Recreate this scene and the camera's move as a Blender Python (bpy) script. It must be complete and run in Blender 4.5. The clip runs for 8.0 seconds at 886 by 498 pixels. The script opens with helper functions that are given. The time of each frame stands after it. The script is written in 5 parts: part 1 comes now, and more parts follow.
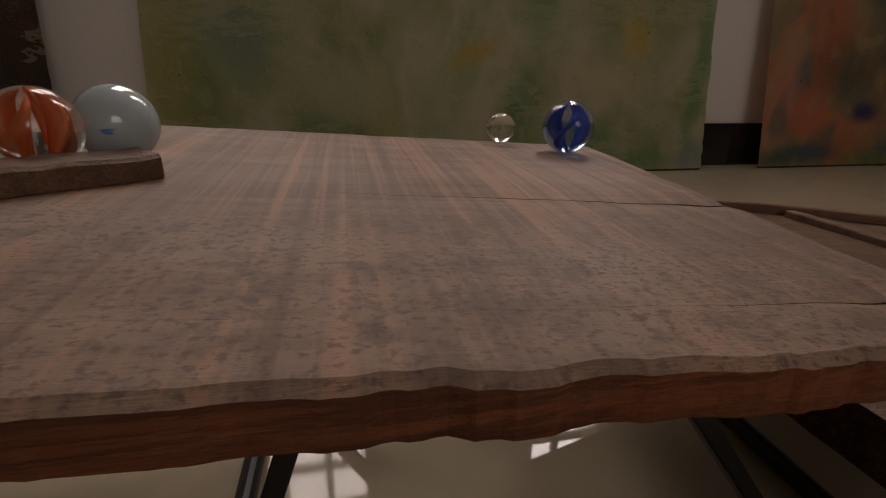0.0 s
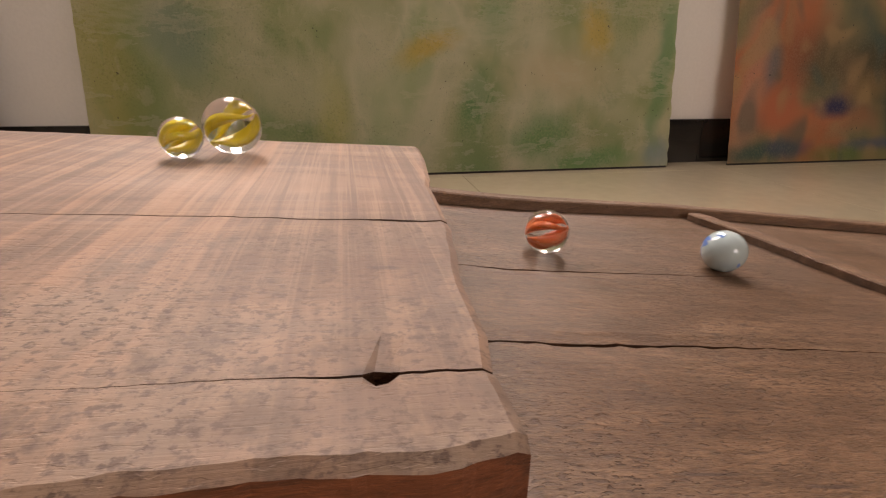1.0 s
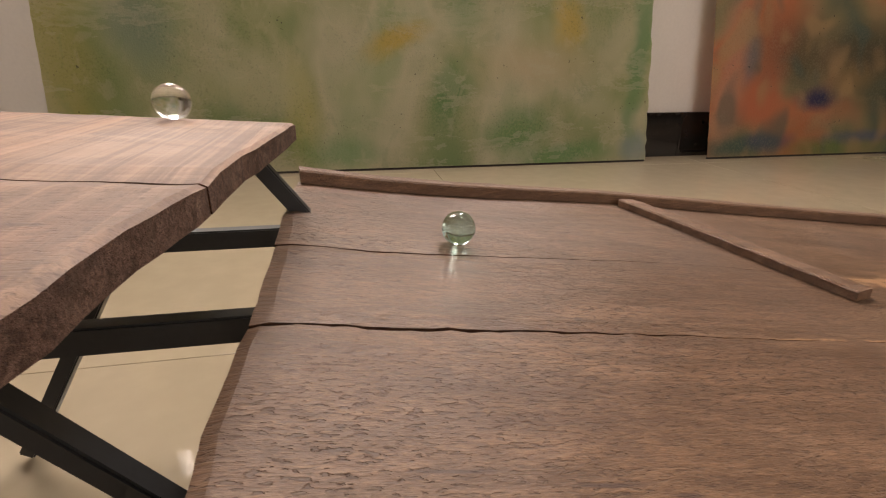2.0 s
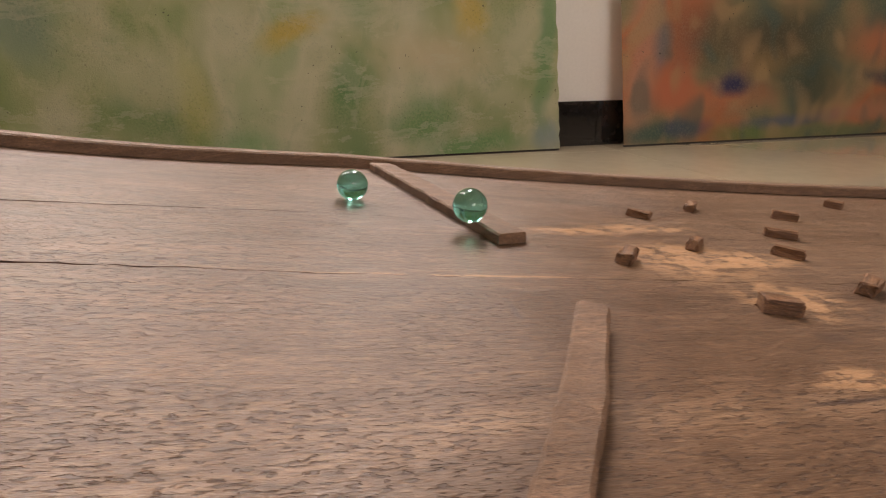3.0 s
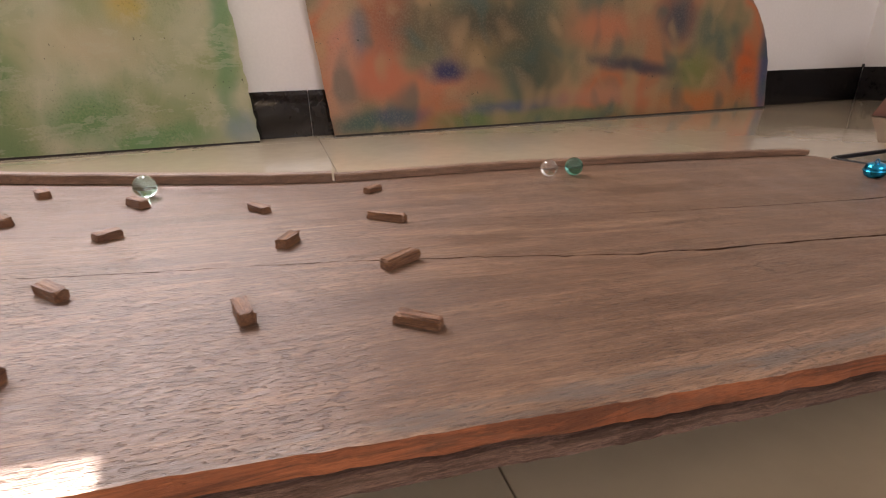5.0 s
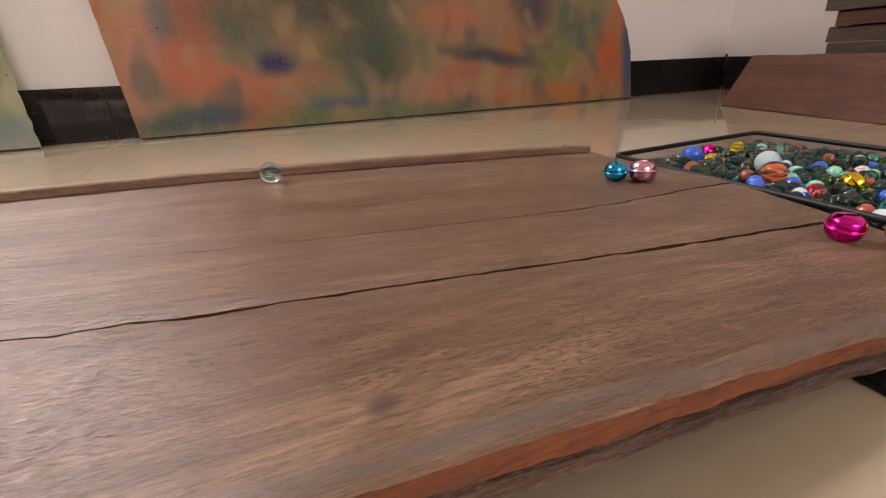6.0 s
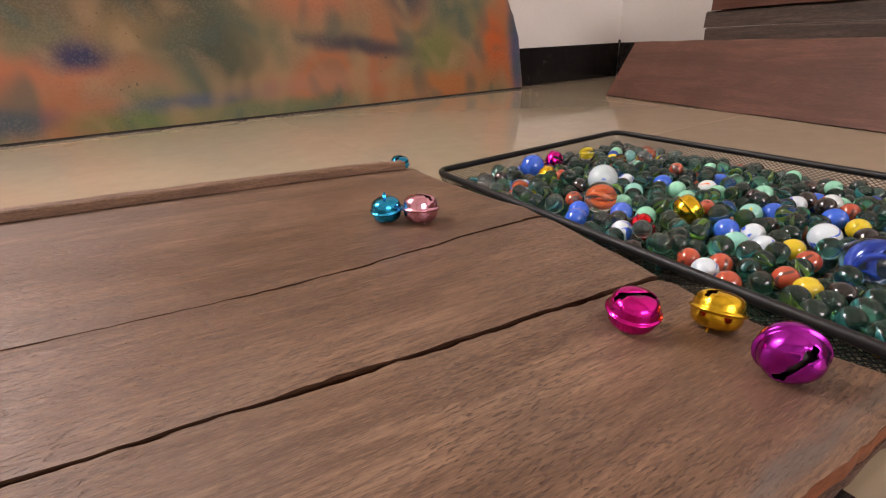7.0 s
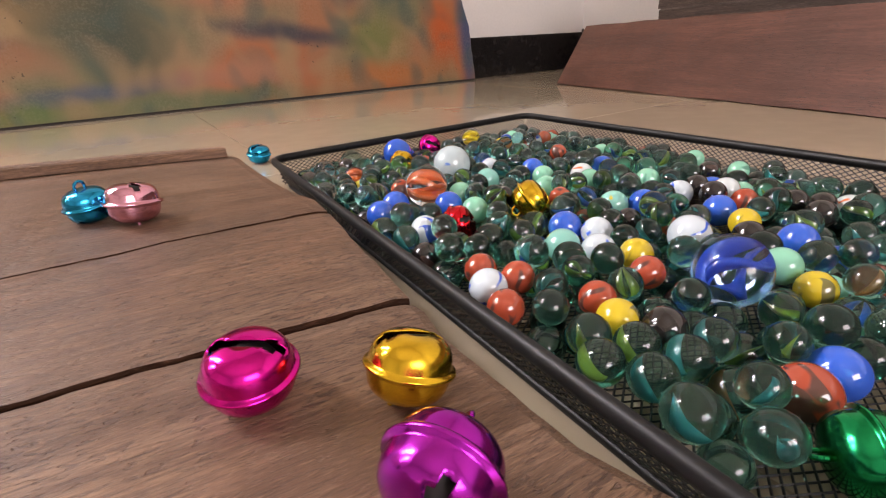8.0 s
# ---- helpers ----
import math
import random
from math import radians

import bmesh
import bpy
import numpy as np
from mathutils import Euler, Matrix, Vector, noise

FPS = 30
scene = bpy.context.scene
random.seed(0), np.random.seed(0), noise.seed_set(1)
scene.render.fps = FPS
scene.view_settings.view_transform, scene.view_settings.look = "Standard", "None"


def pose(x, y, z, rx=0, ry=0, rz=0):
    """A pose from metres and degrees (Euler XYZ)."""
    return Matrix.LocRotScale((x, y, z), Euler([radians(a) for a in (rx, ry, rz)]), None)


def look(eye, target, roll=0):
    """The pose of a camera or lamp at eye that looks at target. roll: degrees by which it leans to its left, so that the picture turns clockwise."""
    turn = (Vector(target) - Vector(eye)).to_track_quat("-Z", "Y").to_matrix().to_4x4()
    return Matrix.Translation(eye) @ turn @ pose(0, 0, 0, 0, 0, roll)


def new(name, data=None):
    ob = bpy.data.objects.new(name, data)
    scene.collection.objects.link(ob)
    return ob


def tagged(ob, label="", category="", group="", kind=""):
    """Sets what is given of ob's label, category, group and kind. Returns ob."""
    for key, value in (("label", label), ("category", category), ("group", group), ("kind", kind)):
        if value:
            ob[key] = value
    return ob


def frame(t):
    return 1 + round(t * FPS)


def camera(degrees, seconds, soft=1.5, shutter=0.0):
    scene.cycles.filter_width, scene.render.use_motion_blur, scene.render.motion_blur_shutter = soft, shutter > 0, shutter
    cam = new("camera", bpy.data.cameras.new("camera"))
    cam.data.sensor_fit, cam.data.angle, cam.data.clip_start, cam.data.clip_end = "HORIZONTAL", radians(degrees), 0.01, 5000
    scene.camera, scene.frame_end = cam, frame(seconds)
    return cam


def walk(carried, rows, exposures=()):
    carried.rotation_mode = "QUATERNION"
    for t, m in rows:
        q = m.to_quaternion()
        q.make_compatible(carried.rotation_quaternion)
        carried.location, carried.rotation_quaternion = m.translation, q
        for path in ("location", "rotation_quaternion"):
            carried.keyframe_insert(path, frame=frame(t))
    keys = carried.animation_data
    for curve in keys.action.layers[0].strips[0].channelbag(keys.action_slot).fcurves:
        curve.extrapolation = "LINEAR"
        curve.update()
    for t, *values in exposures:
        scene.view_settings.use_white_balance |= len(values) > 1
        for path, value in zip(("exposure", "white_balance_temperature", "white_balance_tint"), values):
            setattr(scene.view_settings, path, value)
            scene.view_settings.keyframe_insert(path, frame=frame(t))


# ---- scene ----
# ---- camera ----
cam = camera(85.61, 8.0, soft=1.15, shutter=0.07)
PATH = [
    (0.0, pose(-0.0265, 0.1828, 0.2127, 69.22, -0.98, -11.22)),
    (0.5, pose(0.0267, 0.1919, 0.2145, 68.99, -0.79, -11.20)),
    (1.0, pose(0.0724, 0.1907, 0.2117, 68.93, -0.60, -11.08)),
    (2.3, pose(0.1661, 0.1913, 0.1924, 68.93, 0.00, -10.90)),
    (2.5, pose(0.1967, 0.1862, 0.1865, 69.24, 0.43, -10.95)),
    (3.0, pose(0.3042, 0.1600, 0.1670, 69.66, 0.82, -12.14)),
    (3.5, pose(0.4382, 0.1131, 0.1681, 69.49, 0.91, -12.89)),
    (4.0, pose(0.6010, 0.0837, 0.1540, 69.57, 1.28, -13.63)),
    (4.2, pose(0.6612, 0.0744, 0.1478, 69.31, 1.68, -14.28)),
    (5.3, pose(0.9149, 0.0437, 0.1416, 68.90, 1.48, -19.27)),
    (5.5, pose(0.9725, 0.0432, 0.1370, 68.82, 1.56, -20.55)),
    (6.0, pose(1.0817, 0.0577, 0.1315, 68.06, 1.92, -24.50)),
    (6.5, pose(1.1726, 0.0808, 0.1389, 67.17, 2.13, -28.73)),
    (7.0, pose(1.2582, 0.1032, 0.1314, 66.35, 2.33, -32.33)),
    (7.5, pose(1.3318, 0.1084, 0.1149, 66.15, 2.50, -33.37)),
    (8.0, pose(1.3984, 0.1052, 0.0949, 66.56, 2.97, -33.04)),
]
EXPOSURES = [(0.0, 1.28, 7800, 24), (0.1, 1.56, 7800, 24), (0.3, 2.03, 7800, 25), (0.5, 2.42, 8000, 25), (0.7, 2.74, 8000, 24), (0.9, 2.95, 8100, 24),
             (2.5, 3.13, 7800, 20), (3.4, 3.36, 7500, 20), (4.2, 3.56, 6900, 20), (5.3, 3.62, 7000, 24), (6.5, 3.78, 7200, 24), (8.0, 4.20, 6900, 24)]
walk(cam, PATH, EXPOSURES)

# ---- light ----
SUN_WAY = Vector((0.100, -1.015, -0.625)).normalized()
world = bpy.data.worlds.new("sky")
scene.world = world
world.use_nodes = True
wn = world.node_tree
sky = wn.nodes.new("ShaderNodeTexSky")
sky.sky_type, sky.sun_disc = "NISHITA", False
sky.sun_elevation, sky.sun_rotation = math.asin(-SUN_WAY.z), math.atan2(-SUN_WAY.x, -SUN_WAY.y)
wn.nodes["Background"].inputs["Strength"].default_value = 0.05
wn.links.new(sky.outputs[0], wn.nodes["Background"].inputs["Color"])


def lamp(name, kind, m, energy, color, **more):
    ob = new(name, bpy.data.lights.new(name, kind))
    ob.matrix_world = m
    ob.data.energy, ob.data.color = energy, color
    if kind == "AREA":
        ob.data.shape, ob.data.size, ob.data.size_y = "RECTANGLE", more["size"], more["size_y"]
    else:
        ob.data.angle = more["angle"]
    return ob


lamp("sun", "SUN", look((0, 0, 0), SUN_WAY), 5.0, (1.0, 0.93, 0.82), angle=radians(0.22))
# sky light in the openings: two small windows above the paintings, and a big unseen one opposite, added as fill
lamp("sky_window_1", "AREA", look((-0.18, 1.30, 1.12), (-0.10, 0.0, 0.3)), 3.0, (0.93, 0.965, 1.0), size=0.36, size_y=0.8)
lamp("sky_window_2", "AREA", look((0.57, 1.30, 1.125), (0.65, 0.0, 0.3)), 3.9, (0.93, 0.965, 1.0), size=0.30, size_y=0.8)
lamp("sky_window_3", "AREA", look((1.10, -2.54, 1.20), (1.15, 0.5, 0.5)), 2.9, (1.0, 0.95, 0.87), size=1.4, size_y=0.95)


# ---- materials ----
class Nodes:
    """A principled material and short calls to wire its nodes."""

    def __init__(self, name, rough=0.5, metal=0.0, spec=0.5):
        self.mat = bpy.data.materials.new(name)
        self.mat.use_nodes = True
        self.t = self.mat.node_tree
        self.p = self.t.nodes["Principled BSDF"]
        self.set("Roughness", rough), self.set("Metallic", metal), self.set("Specular IOR Level", spec)
        self.co = self.t.nodes.new("ShaderNodeTexCoord").outputs["Object"]

    def set(self, key, value):
        if hasattr(value, "links"):
            self.t.links.new(value, self.p.inputs[key])
        else:
            self.p.inputs[key].default_value = value

    def put(self, socket, value):
        if hasattr(value, "links"):
            self.t.links.new(value, socket)
        else:
            socket.default_value = value

    def mapped(self, scale=(1, 1, 1), rot=(0, 0, 0), loc=(0, 0, 0), vec=None):
        n = self.t.nodes.new("ShaderNodeMapping")
        n.inputs["Scale"].default_value, n.inputs["Rotation"].default_value, n.inputs["Location"].default_value = scale, rot, loc
        self.t.links.new(vec or self.co, n.inputs["Vector"])
        return n.outputs[0]

    def noise(self, vec, scale=1.0, detail=3.0, rough=0.55, twist=0.0, color=False):
        n = self.t.nodes.new("ShaderNodeTexNoise")
        self.t.links.new(vec, n.inputs["Vector"])
        n.inputs["Scale"].default_value, n.inputs["Detail"].default_value = scale, detail
        n.inputs["Roughness"].default_value, n.inputs["Distortion"].default_value = rough, twist
        return n.outputs["Color" if color else "Fac"]

    def math(self, op, a, b=0.0, clamp=False):
        n = self.t.nodes.new("ShaderNodeMath")
        n.operation, n.use_clamp = op, clamp
        self.put(n.inputs[0], a), self.put(n.inputs[1], b)
        return n.outputs[0]

    def step(self, value, lo, hi, out_lo=0.0, out_hi=1.0):
        n = self.t.nodes.new("ShaderNodeMapRange")
        n.interpolation_type = "SMOOTHSTEP"
        for key, v in zip(("Value", "From Min", "From Max", "To Min", "To Max"), (value, lo, hi, out_lo, out_hi)):
            self.put(n.inputs[key], v)
        return n.outputs[0]

    def ramp(self, fac, *stops):
        n = self.t.nodes.new("ShaderNodeValToRGB")
        while len(n.color_ramp.elements) < len(stops):
            n.color_ramp.elements.new(0.5)
        for e, (at, c) in zip(n.color_ramp.elements, stops):
            e.position, e.color = at, (*c, 1)
        self.t.links.new(fac, n.inputs[0])
        return n.outputs[0]

    def mix(self, fac, a, b, kind="MIX"):
        n = self.t.nodes.new("ShaderNodeMix")
        n.data_type, n.blend_type = "RGBA", kind
        self.put(n.inputs[0], fac)
        for s, v in ((n.inputs[6], a), (n.inputs[7], b)):
            self.put(s, v if hasattr(v, "links") else (*v, 1))
        return n.outputs[2]

    def bump(self, height, strength=0.4, depth=0.001):
        n = self.t.nodes.new("ShaderNodeBump")
        n.inputs["Strength"].default_value, n.inputs["Distance"].default_value = strength, depth
        self.t.links.new(height, n.inputs["Height"])
        self.t.links.new(n.outputs[0], self.p.inputs["Normal"])

    def blob(self, center, size, turn=0.0, wobble=0.03, soft=0.5):
        """A soft ellipse in the x-z plane of the object with a wavering rim: 1 inside, 0 outside."""
        w = self.mix(wobble, (0, 0, 0), self.wave)
        add = self.t.nodes.new("ShaderNodeVectorMath")
        self.t.links.new(self.co, add.inputs[0]), self.t.links.new(w, add.inputs[1])
        m = self.mapped((1 / size[0], 0.0, 1 / size[1]), vec=self.turned(add.outputs[0], center, turn, wobble))
        ln = self.t.nodes.new("ShaderNodeVectorMath")
        ln.operation = "LENGTH"
        self.t.links.new(m, ln.inputs[0])
        return self.step(ln.outputs["Value"], 1.0 + soft, 1.0 - soft)

    def turned(self, vec, center, turn, wobble):
        off = (-center[0] - 0.5 * wobble, 0, -center[1] - 0.5 * wobble)
        return self.mapped(rot=(0, radians(turn), 0), vec=self.mapped(loc=off, vec=vec))


def wood(name, tones, along="x", band=0.0, rough=0.45, pores=0.6, pale=False, scale=1.0, pitted=False, fib=1.0, spec=0.5, broken=0.0):
    """Weathered hardwood: drawn-out tone bands, fine fibre, dark pores, grey stains."""
    n = Nodes(name, rough, 0.0, spec)
    k = (lambda a, b: (a * scale, b * scale, b * scale)) if along == "x" else (lambda a, b: (b * scale, a * scale, b * scale))
    wav = n.noise(n.mapped(k(2.5, 9)), 1, 2, 0.5)
    warp = n.mapped(k(1.6, 26), vec=n.t.nodes["Texture Coordinate"].outputs["Object"])
    tone = n.noise(warp, 1, 5, 0.62, 0.7)
    fibre = n.noise(n.mapped(k(26, 520)), 1, 3, 0.6)
    stain = n.noise(n.mapped((7, 7, 7)), 1, 4, 0.6)
    col = n.ramp(tone, (0.30, tones[0]), (0.52, tones[1]), (0.72, tones[2]))
    col = n.mix(n.step(stain, 0.50, 0.72, 0, 0.55), col, tones[3])
    col = n.mix(n.step(wav, 0.55, 0.75, 0, 0.35), col, tones[4])
    col = n.mix(n.step(fibre, 0.36, 0.60, 0.75 * fib, 0.0), col, tones[0])
    col = n.mix(n.step(fibre, 0.56, 0.74, 0.0, 0.45 * fib), col, tones[2])
    streak = n.noise(n.mapped(k(5, 75), loc=(2, 5, 1)), 1, 4, 0.65, 0.5)
    col = n.mix(n.step(streak, 0.50, 0.66, 0.0, 0.6), col, tuple(c * 0.8 for c in tones[0]))
    figure = n.math("SINE", n.math("MULTIPLY", n.noise(n.mapped(k(1.7, 10), loc=(6, 2, 3)), 1, 2, 0.45), 95))
    col = n.mix(n.step(figure, 0.0, 1.0, 0.0, 0.40), col, tuple(c * 0.85 for c in tones[0]))
    grain = n.noise(n.mapped(k(130, 2400)), 1, 3, 0.65)
    col = n.mix(n.step(grain, 0.50, 0.34, 0.0, 0.70 * fib), col, tuple(c * 0.55 for c in tones[0]))
    col = n.mix(n.step(grain, 0.54, 0.70, 0.0, 0.50 * fib), col, tuple(min(1, c * 1.15) for c in tones[2]))
    if band:
        lines = n.noise(n.mapped((band, 1.6, 3)), 1, 4, 0.65)
        col = n.mix(n.step(lines, 0.50, 0.62, 0.0, 0.75), col, (tones[2][0] * 1.05, tones[2][1] * 0.92, tones[2][2] * 0.85))
        col = n.mix(n.step(lines, 0.50, 0.38, 0.0, 0.80), col, tones[0])
    dash = n.noise(n.mapped(k(75, 820), loc=(4, 1, 2)), 1, 3, 0.6, 0.4)
    col = n.mix(n.step(dash, 0.57, 0.66, 0.0, 0.0 if pitted else 0.55 * fib), col, tuple(c * 0.45 for c in tones[0]))
    pore = n.noise(n.mapped(k(260, 1000)), 1, 2, 0.5, 0.3)
    where = n.noise(n.mapped((11, 16, 11)), 1, 2, 0.5)
    dark = n.math("MULTIPLY", n.step(pore, 0.57, 0.64), n.step(where, 0.36, 0.58, 0.25, 1.0))
    col = n.mix(n.math("MULTIPLY", dark, pores), col, (0.060, 0.034, 0.025))
    if broken:
        split = n.noise(n.mapped(k(11, 110), loc=(8, 3, 2)), 1, 5, 0.7, 0.8)
        col = n.mix(n.step(split, 0.50, 0.57, 0.0, broken), col, (0.035, 0.018, 0.012))
        flake = n.noise(n.mapped(k(30, 90), loc=(1, 3, 7)), 1, 3, 0.6)
        col = n.mix(n.step(flake, 0.54, 0.66, 0.0, 0.6 * broken), col, (0.10, 0.07, 0.05))
    if pale:
        n.wave = n.noise(n.mapped((60, 90, 1)), 1, 4, 0.7, color=True)
        for (cx, cy), (sx, sy) in (((0.464, 0.343), (0.032, 0.022)), ((0.502, 0.341), (0.022, 0.010)), ((0.530, 0.2556), (0.032, 0.0060)), ((0.472, 0.2462), (0.024, 0.0050)),
                                   ((0.474, 0.2996), (0.022, 0.014)), ((0.4245, 0.384), (0.026, 0.006)), ((0.470, 0.392), (0.030, 0.006)), ((0.446, 0.2485), (0.016, 0.004)), ((0.506, 0.272), (0.012, 0.008)),
                                   ((0.345, 0.3225), (0.055, 0.0008)), ((1.2475, 0.158), (0.004, 0.0022))):
            swap = n.t.nodes.new("ShaderNodeSeparateXYZ")
            n.t.links.new(n.co, swap.inputs[0])
            join = n.t.nodes.new("ShaderNodeCombineXYZ")
            n.t.links.new(swap.outputs["X"], join.inputs["X"]), n.t.links.new(swap.outputs["Y"], join.inputs["Z"])
            keep, n.co = n.co, join.outputs[0]
            mask = n.blob((cx, cy), (sx, sy), 0, min(0.03, sy * 3), 0.55)
            n.co = keep
            ragged = n.step(n.noise(n.mapped((70, 120, 1)), 1, 5, 0.7), 0.42, 0.54)
            col = n.mix(n.math("MULTIPLY", n.math("MULTIPLY", mask, ragged), 0.80), col, (0.44, 0.245, 0.130))
    if pale:
        # a grey weathered band along the near edge, and scattered dark knots
        sep = n.t.nodes.new("ShaderNodeSeparateXYZ")
        n.t.links.new(n.co, sep.inputs[0])
        line = n.math("ADD", n.math("MULTIPLY", sep.outputs["X"], -0.038), 0.1855)
        off = n.math("ADD", n.math("SUBTRACT", sep.outputs["Y"], line), n.math("MULTIPLY", n.noise(n.mapped((14, 60, 1)), 1, 4, 0.7), -0.014))
        band_mask = n.math("MULTIPLY", n.step(off, 0.001, -0.003), n.step(off, -0.0095, -0.0065))
        band_mask = n.math("MULTIPLY", band_mask, n.step(n.noise(n.mapped((24, 210, 1), loc=(2, 6, 0)), 1, 5, 0.72, 0.4), 0.36, 0.60))
        col = n.mix(n.math("MULTIPLY", band_mask, n.step(sep.outputs["X"], 0.70, 0.90, 0, 0.75)), col, (0.105, 0.088, 0.076))
        for (cx, cy), (sx, sy), amount in (((0.474, 0.2015), (0.006, 0.010), 0.6), ((0.392, 0.202), (0.022, 0.008), 0.5), ((0.462, 0.270), (0.007, 0.003), 0.6), ((1.1088, 0.1645), (0.0052, 0.0034), 0.8), ((1.123, 0.187), (0.006, 0.0035), 0.6),
                                           ((1.0787, 0.2883), (0.004, 0.0014), 0.85), ((1.0755, 0.2137), (0.003, 0.0014), 0.85), ((1.1496, 0.3515), (0.009, 0.008), 0.4), ((1.110, 0.304), (0.010, 0.005), 0.35), ((1.4325, 0.4072), (0.0035, 0.0012), 0.85), ((1.4415, 0.352), (0.010, 0.0007), 0.8),
                                           ((0.150, 0.2620), (0.009, 0.0005), 0.9), ((0.1815, 0.2578), (0.008, 0.0006), 0.9), ((0.199, 0.2548), (0.0035, 0.0007), 0.9), ((0.214, 0.2525), (0.003, 0.0006), 0.9),
                                           ((0.3555, 0.2935), (0.0012, 0.006), 0.7), ((0.430, 0.2400), (0.014, 0.0008), 0.9)):
            join = n.t.nodes.new("ShaderNodeCombineXYZ")
            n.t.links.new(sep.outputs["X"], join.inputs["X"]), n.t.links.new(sep.outputs["Y"], join.inputs["Z"])
            keep, n.co = n.co, join.outputs[0]
            mask = n.blob((cx, cy), (sx, sy), 0, min(0.006, sy * 2.5), 0.5)
            n.co = keep
            col = n.mix(n.math("MULTIPLY", mask, amount), col, (0.06, 0.035, 0.028))
    if pitted:
        n.wave = n.noise(n.mapped((60, 90, 1)), 1, 4, 0.7, color=True)
        sep = n.t.nodes.new("ShaderNodeSeparateXYZ")
        n.t.links.new(n.co, sep.inputs[0])
        join = n.t.nodes.new("ShaderNodeCombineXYZ")
        n.t.links.new(sep.outputs["X"], join.inputs["X"]), n.t.links.new(sep.outputs["Y"], join.inputs["Z"])
        keep, n.co = n.co, join.outputs[0]
        knots = n.math("MAXIMUM", n.blob((0.0782, 0.2817), (0.0032, 0.0011), 0, 0.004, 0.5), n.blob((0.0745, 0.2462), (0.004, 0.0018), 0, 0.004, 0.5))
        n.co = keep
        col = n.mix(n.math("MULTIPLY", knots, 0.8), col, (0.05, 0.03, 0.025))
        rot = n.step(n.math("ADD", sep.outputs["Y"], n.math("MULTIPLY", n.noise(n.mapped((9, 14, 9), loc=(5, 2, 0)), 1, 3, 0.6), -0.13)), 0.262, 0.205)
        area = n.noise(n.mapped((13, 20, 13), loc=(3, 1, 0)), 1, 3, 0.6)
        col = n.mix(n.math("MULTIPLY", rot, n.step(area, 0.42, 0.62, 0.15, 0.60)), col, (0.250, 0.180, 0.135))
        mott = n.noise(n.mapped((120, 90, 120), loc=(1, 7, 0)), 1, 5, 0.7)
        col = n.mix(n.math("MULTIPLY", n.step(mott, 0.48, 0.64), n.math("ADD", n.math("MULTIPLY", rot, 0.60), 0.18)), col, (0.140, 0.088, 0.062))
        pit = n.noise(n.mapped((520, 640, 520)), 1, 4, 0.7)
        spots = n.math("MULTIPLY", n.step(pit, 0.50, 0.64), n.math("ADD", n.math("MULTIPLY", rot, 0.85), n.step(area, 0.50, 0.62, 0.0, 0.35)))
        col = n.mix(n.math("MULTIPLY", spots, 0.8), col, (0.085, 0.050, 0.036))
        saw = n.noise(n.mapped((420, 5, 3), loc=(7, 1, 0)), 1, 4, 0.7)
        sound = n.math("SUBTRACT", 1.0, n.math("MULTIPLY", rot, 0.75))
        col = n.mix(n.math("MULTIPLY", n.step(saw, 0.50, 0.64, 0.0, 0.45), sound), col, (0.135, 0.076, 0.050))
        col = n.mix(n.math("MULTIPLY", n.step(saw, 0.48, 0.36, 0.0, 0.30), sound), col, (0.42, 0.255, 0.165))
    n.set("Base Color", col)
    n.set("Roughness", n.step(stain, 0.3, 0.75, rough - 0.10, rough + 0.14))
    h = n.math("SUBTRACT", n.math("MULTIPLY", fibre, 0.40 * fib), n.math("MULTIPLY", dark, 0.40 * min(1.0, 1.5 * pores)))
    n.bump(n.math("ADD", n.math("ADD", h, n.math("MULTIPLY", grain, 0.22 * min(1.0, 2 * fib))), n.math("MULTIPLY", tone, 0.4)), 0.9, 0.0014 if pale else 0.0012)
    return n.mat


BOARD = wood("board_wood", ((0.106, 0.056, 0.032), (0.186, 0.105, 0.063), (0.278, 0.170, 0.105), (0.146, 0.102, 0.074), (0.285, 0.168, 0.100)), "x", 0, 0.40, 0.74, True, fib=0.9)
PLANK = wood("plank_wood", ((0.152, 0.083, 0.056), (0.250, 0.142, 0.092), (0.350, 0.214, 0.140), (0.210, 0.162, 0.134), (0.318, 0.180, 0.113)), "x", 85, 0.62, 0.10, pitted=True, fib=0.16)
# wood with the shade inside seams and cracks put into its colour
SHADEDWOOD = wood("dark_seam_wood", ((0.035, 0.016, 0.009), (0.075, 0.034, 0.020), (0.12, 0.058, 0.034), (0.045, 0.024, 0.016), (0.09, 0.042, 0.026)), "x", 0, 0.9, 0.5, spec=0.08)
EDGE = wood("raw_edge_wood", ((0.15, 0.048, 0.022), (0.30, 0.100, 0.042), (0.40, 0.150, 0.065), (0.13, 0.055, 0.035), (0.34, 0.125, 0.055)), "x", 0, 0.7, 0.15, scale=1.2, fib=0.5, spec=0.25, broken=0.45)
LOWEDGE = wood("brown_edge_wood", ((0.10, 0.055, 0.04), (0.19, 0.115, 0.085), (0.28, 0.18, 0.135), (0.12, 0.085, 0.07), (0.24, 0.15, 0.11)), "x", 0, 0.7, 0.7, scale=1.8, spec=0.25, broken=0.6)
STRIP = wood("strip_wood", ((0.139, 0.073, 0.040), (0.234, 0.126, 0.072), (0.313, 0.179, 0.108), (0.174, 0.103, 0.065), (0.287, 0.160, 0.094)), "x", 0, 0.55, 0.6, scale=2.2)
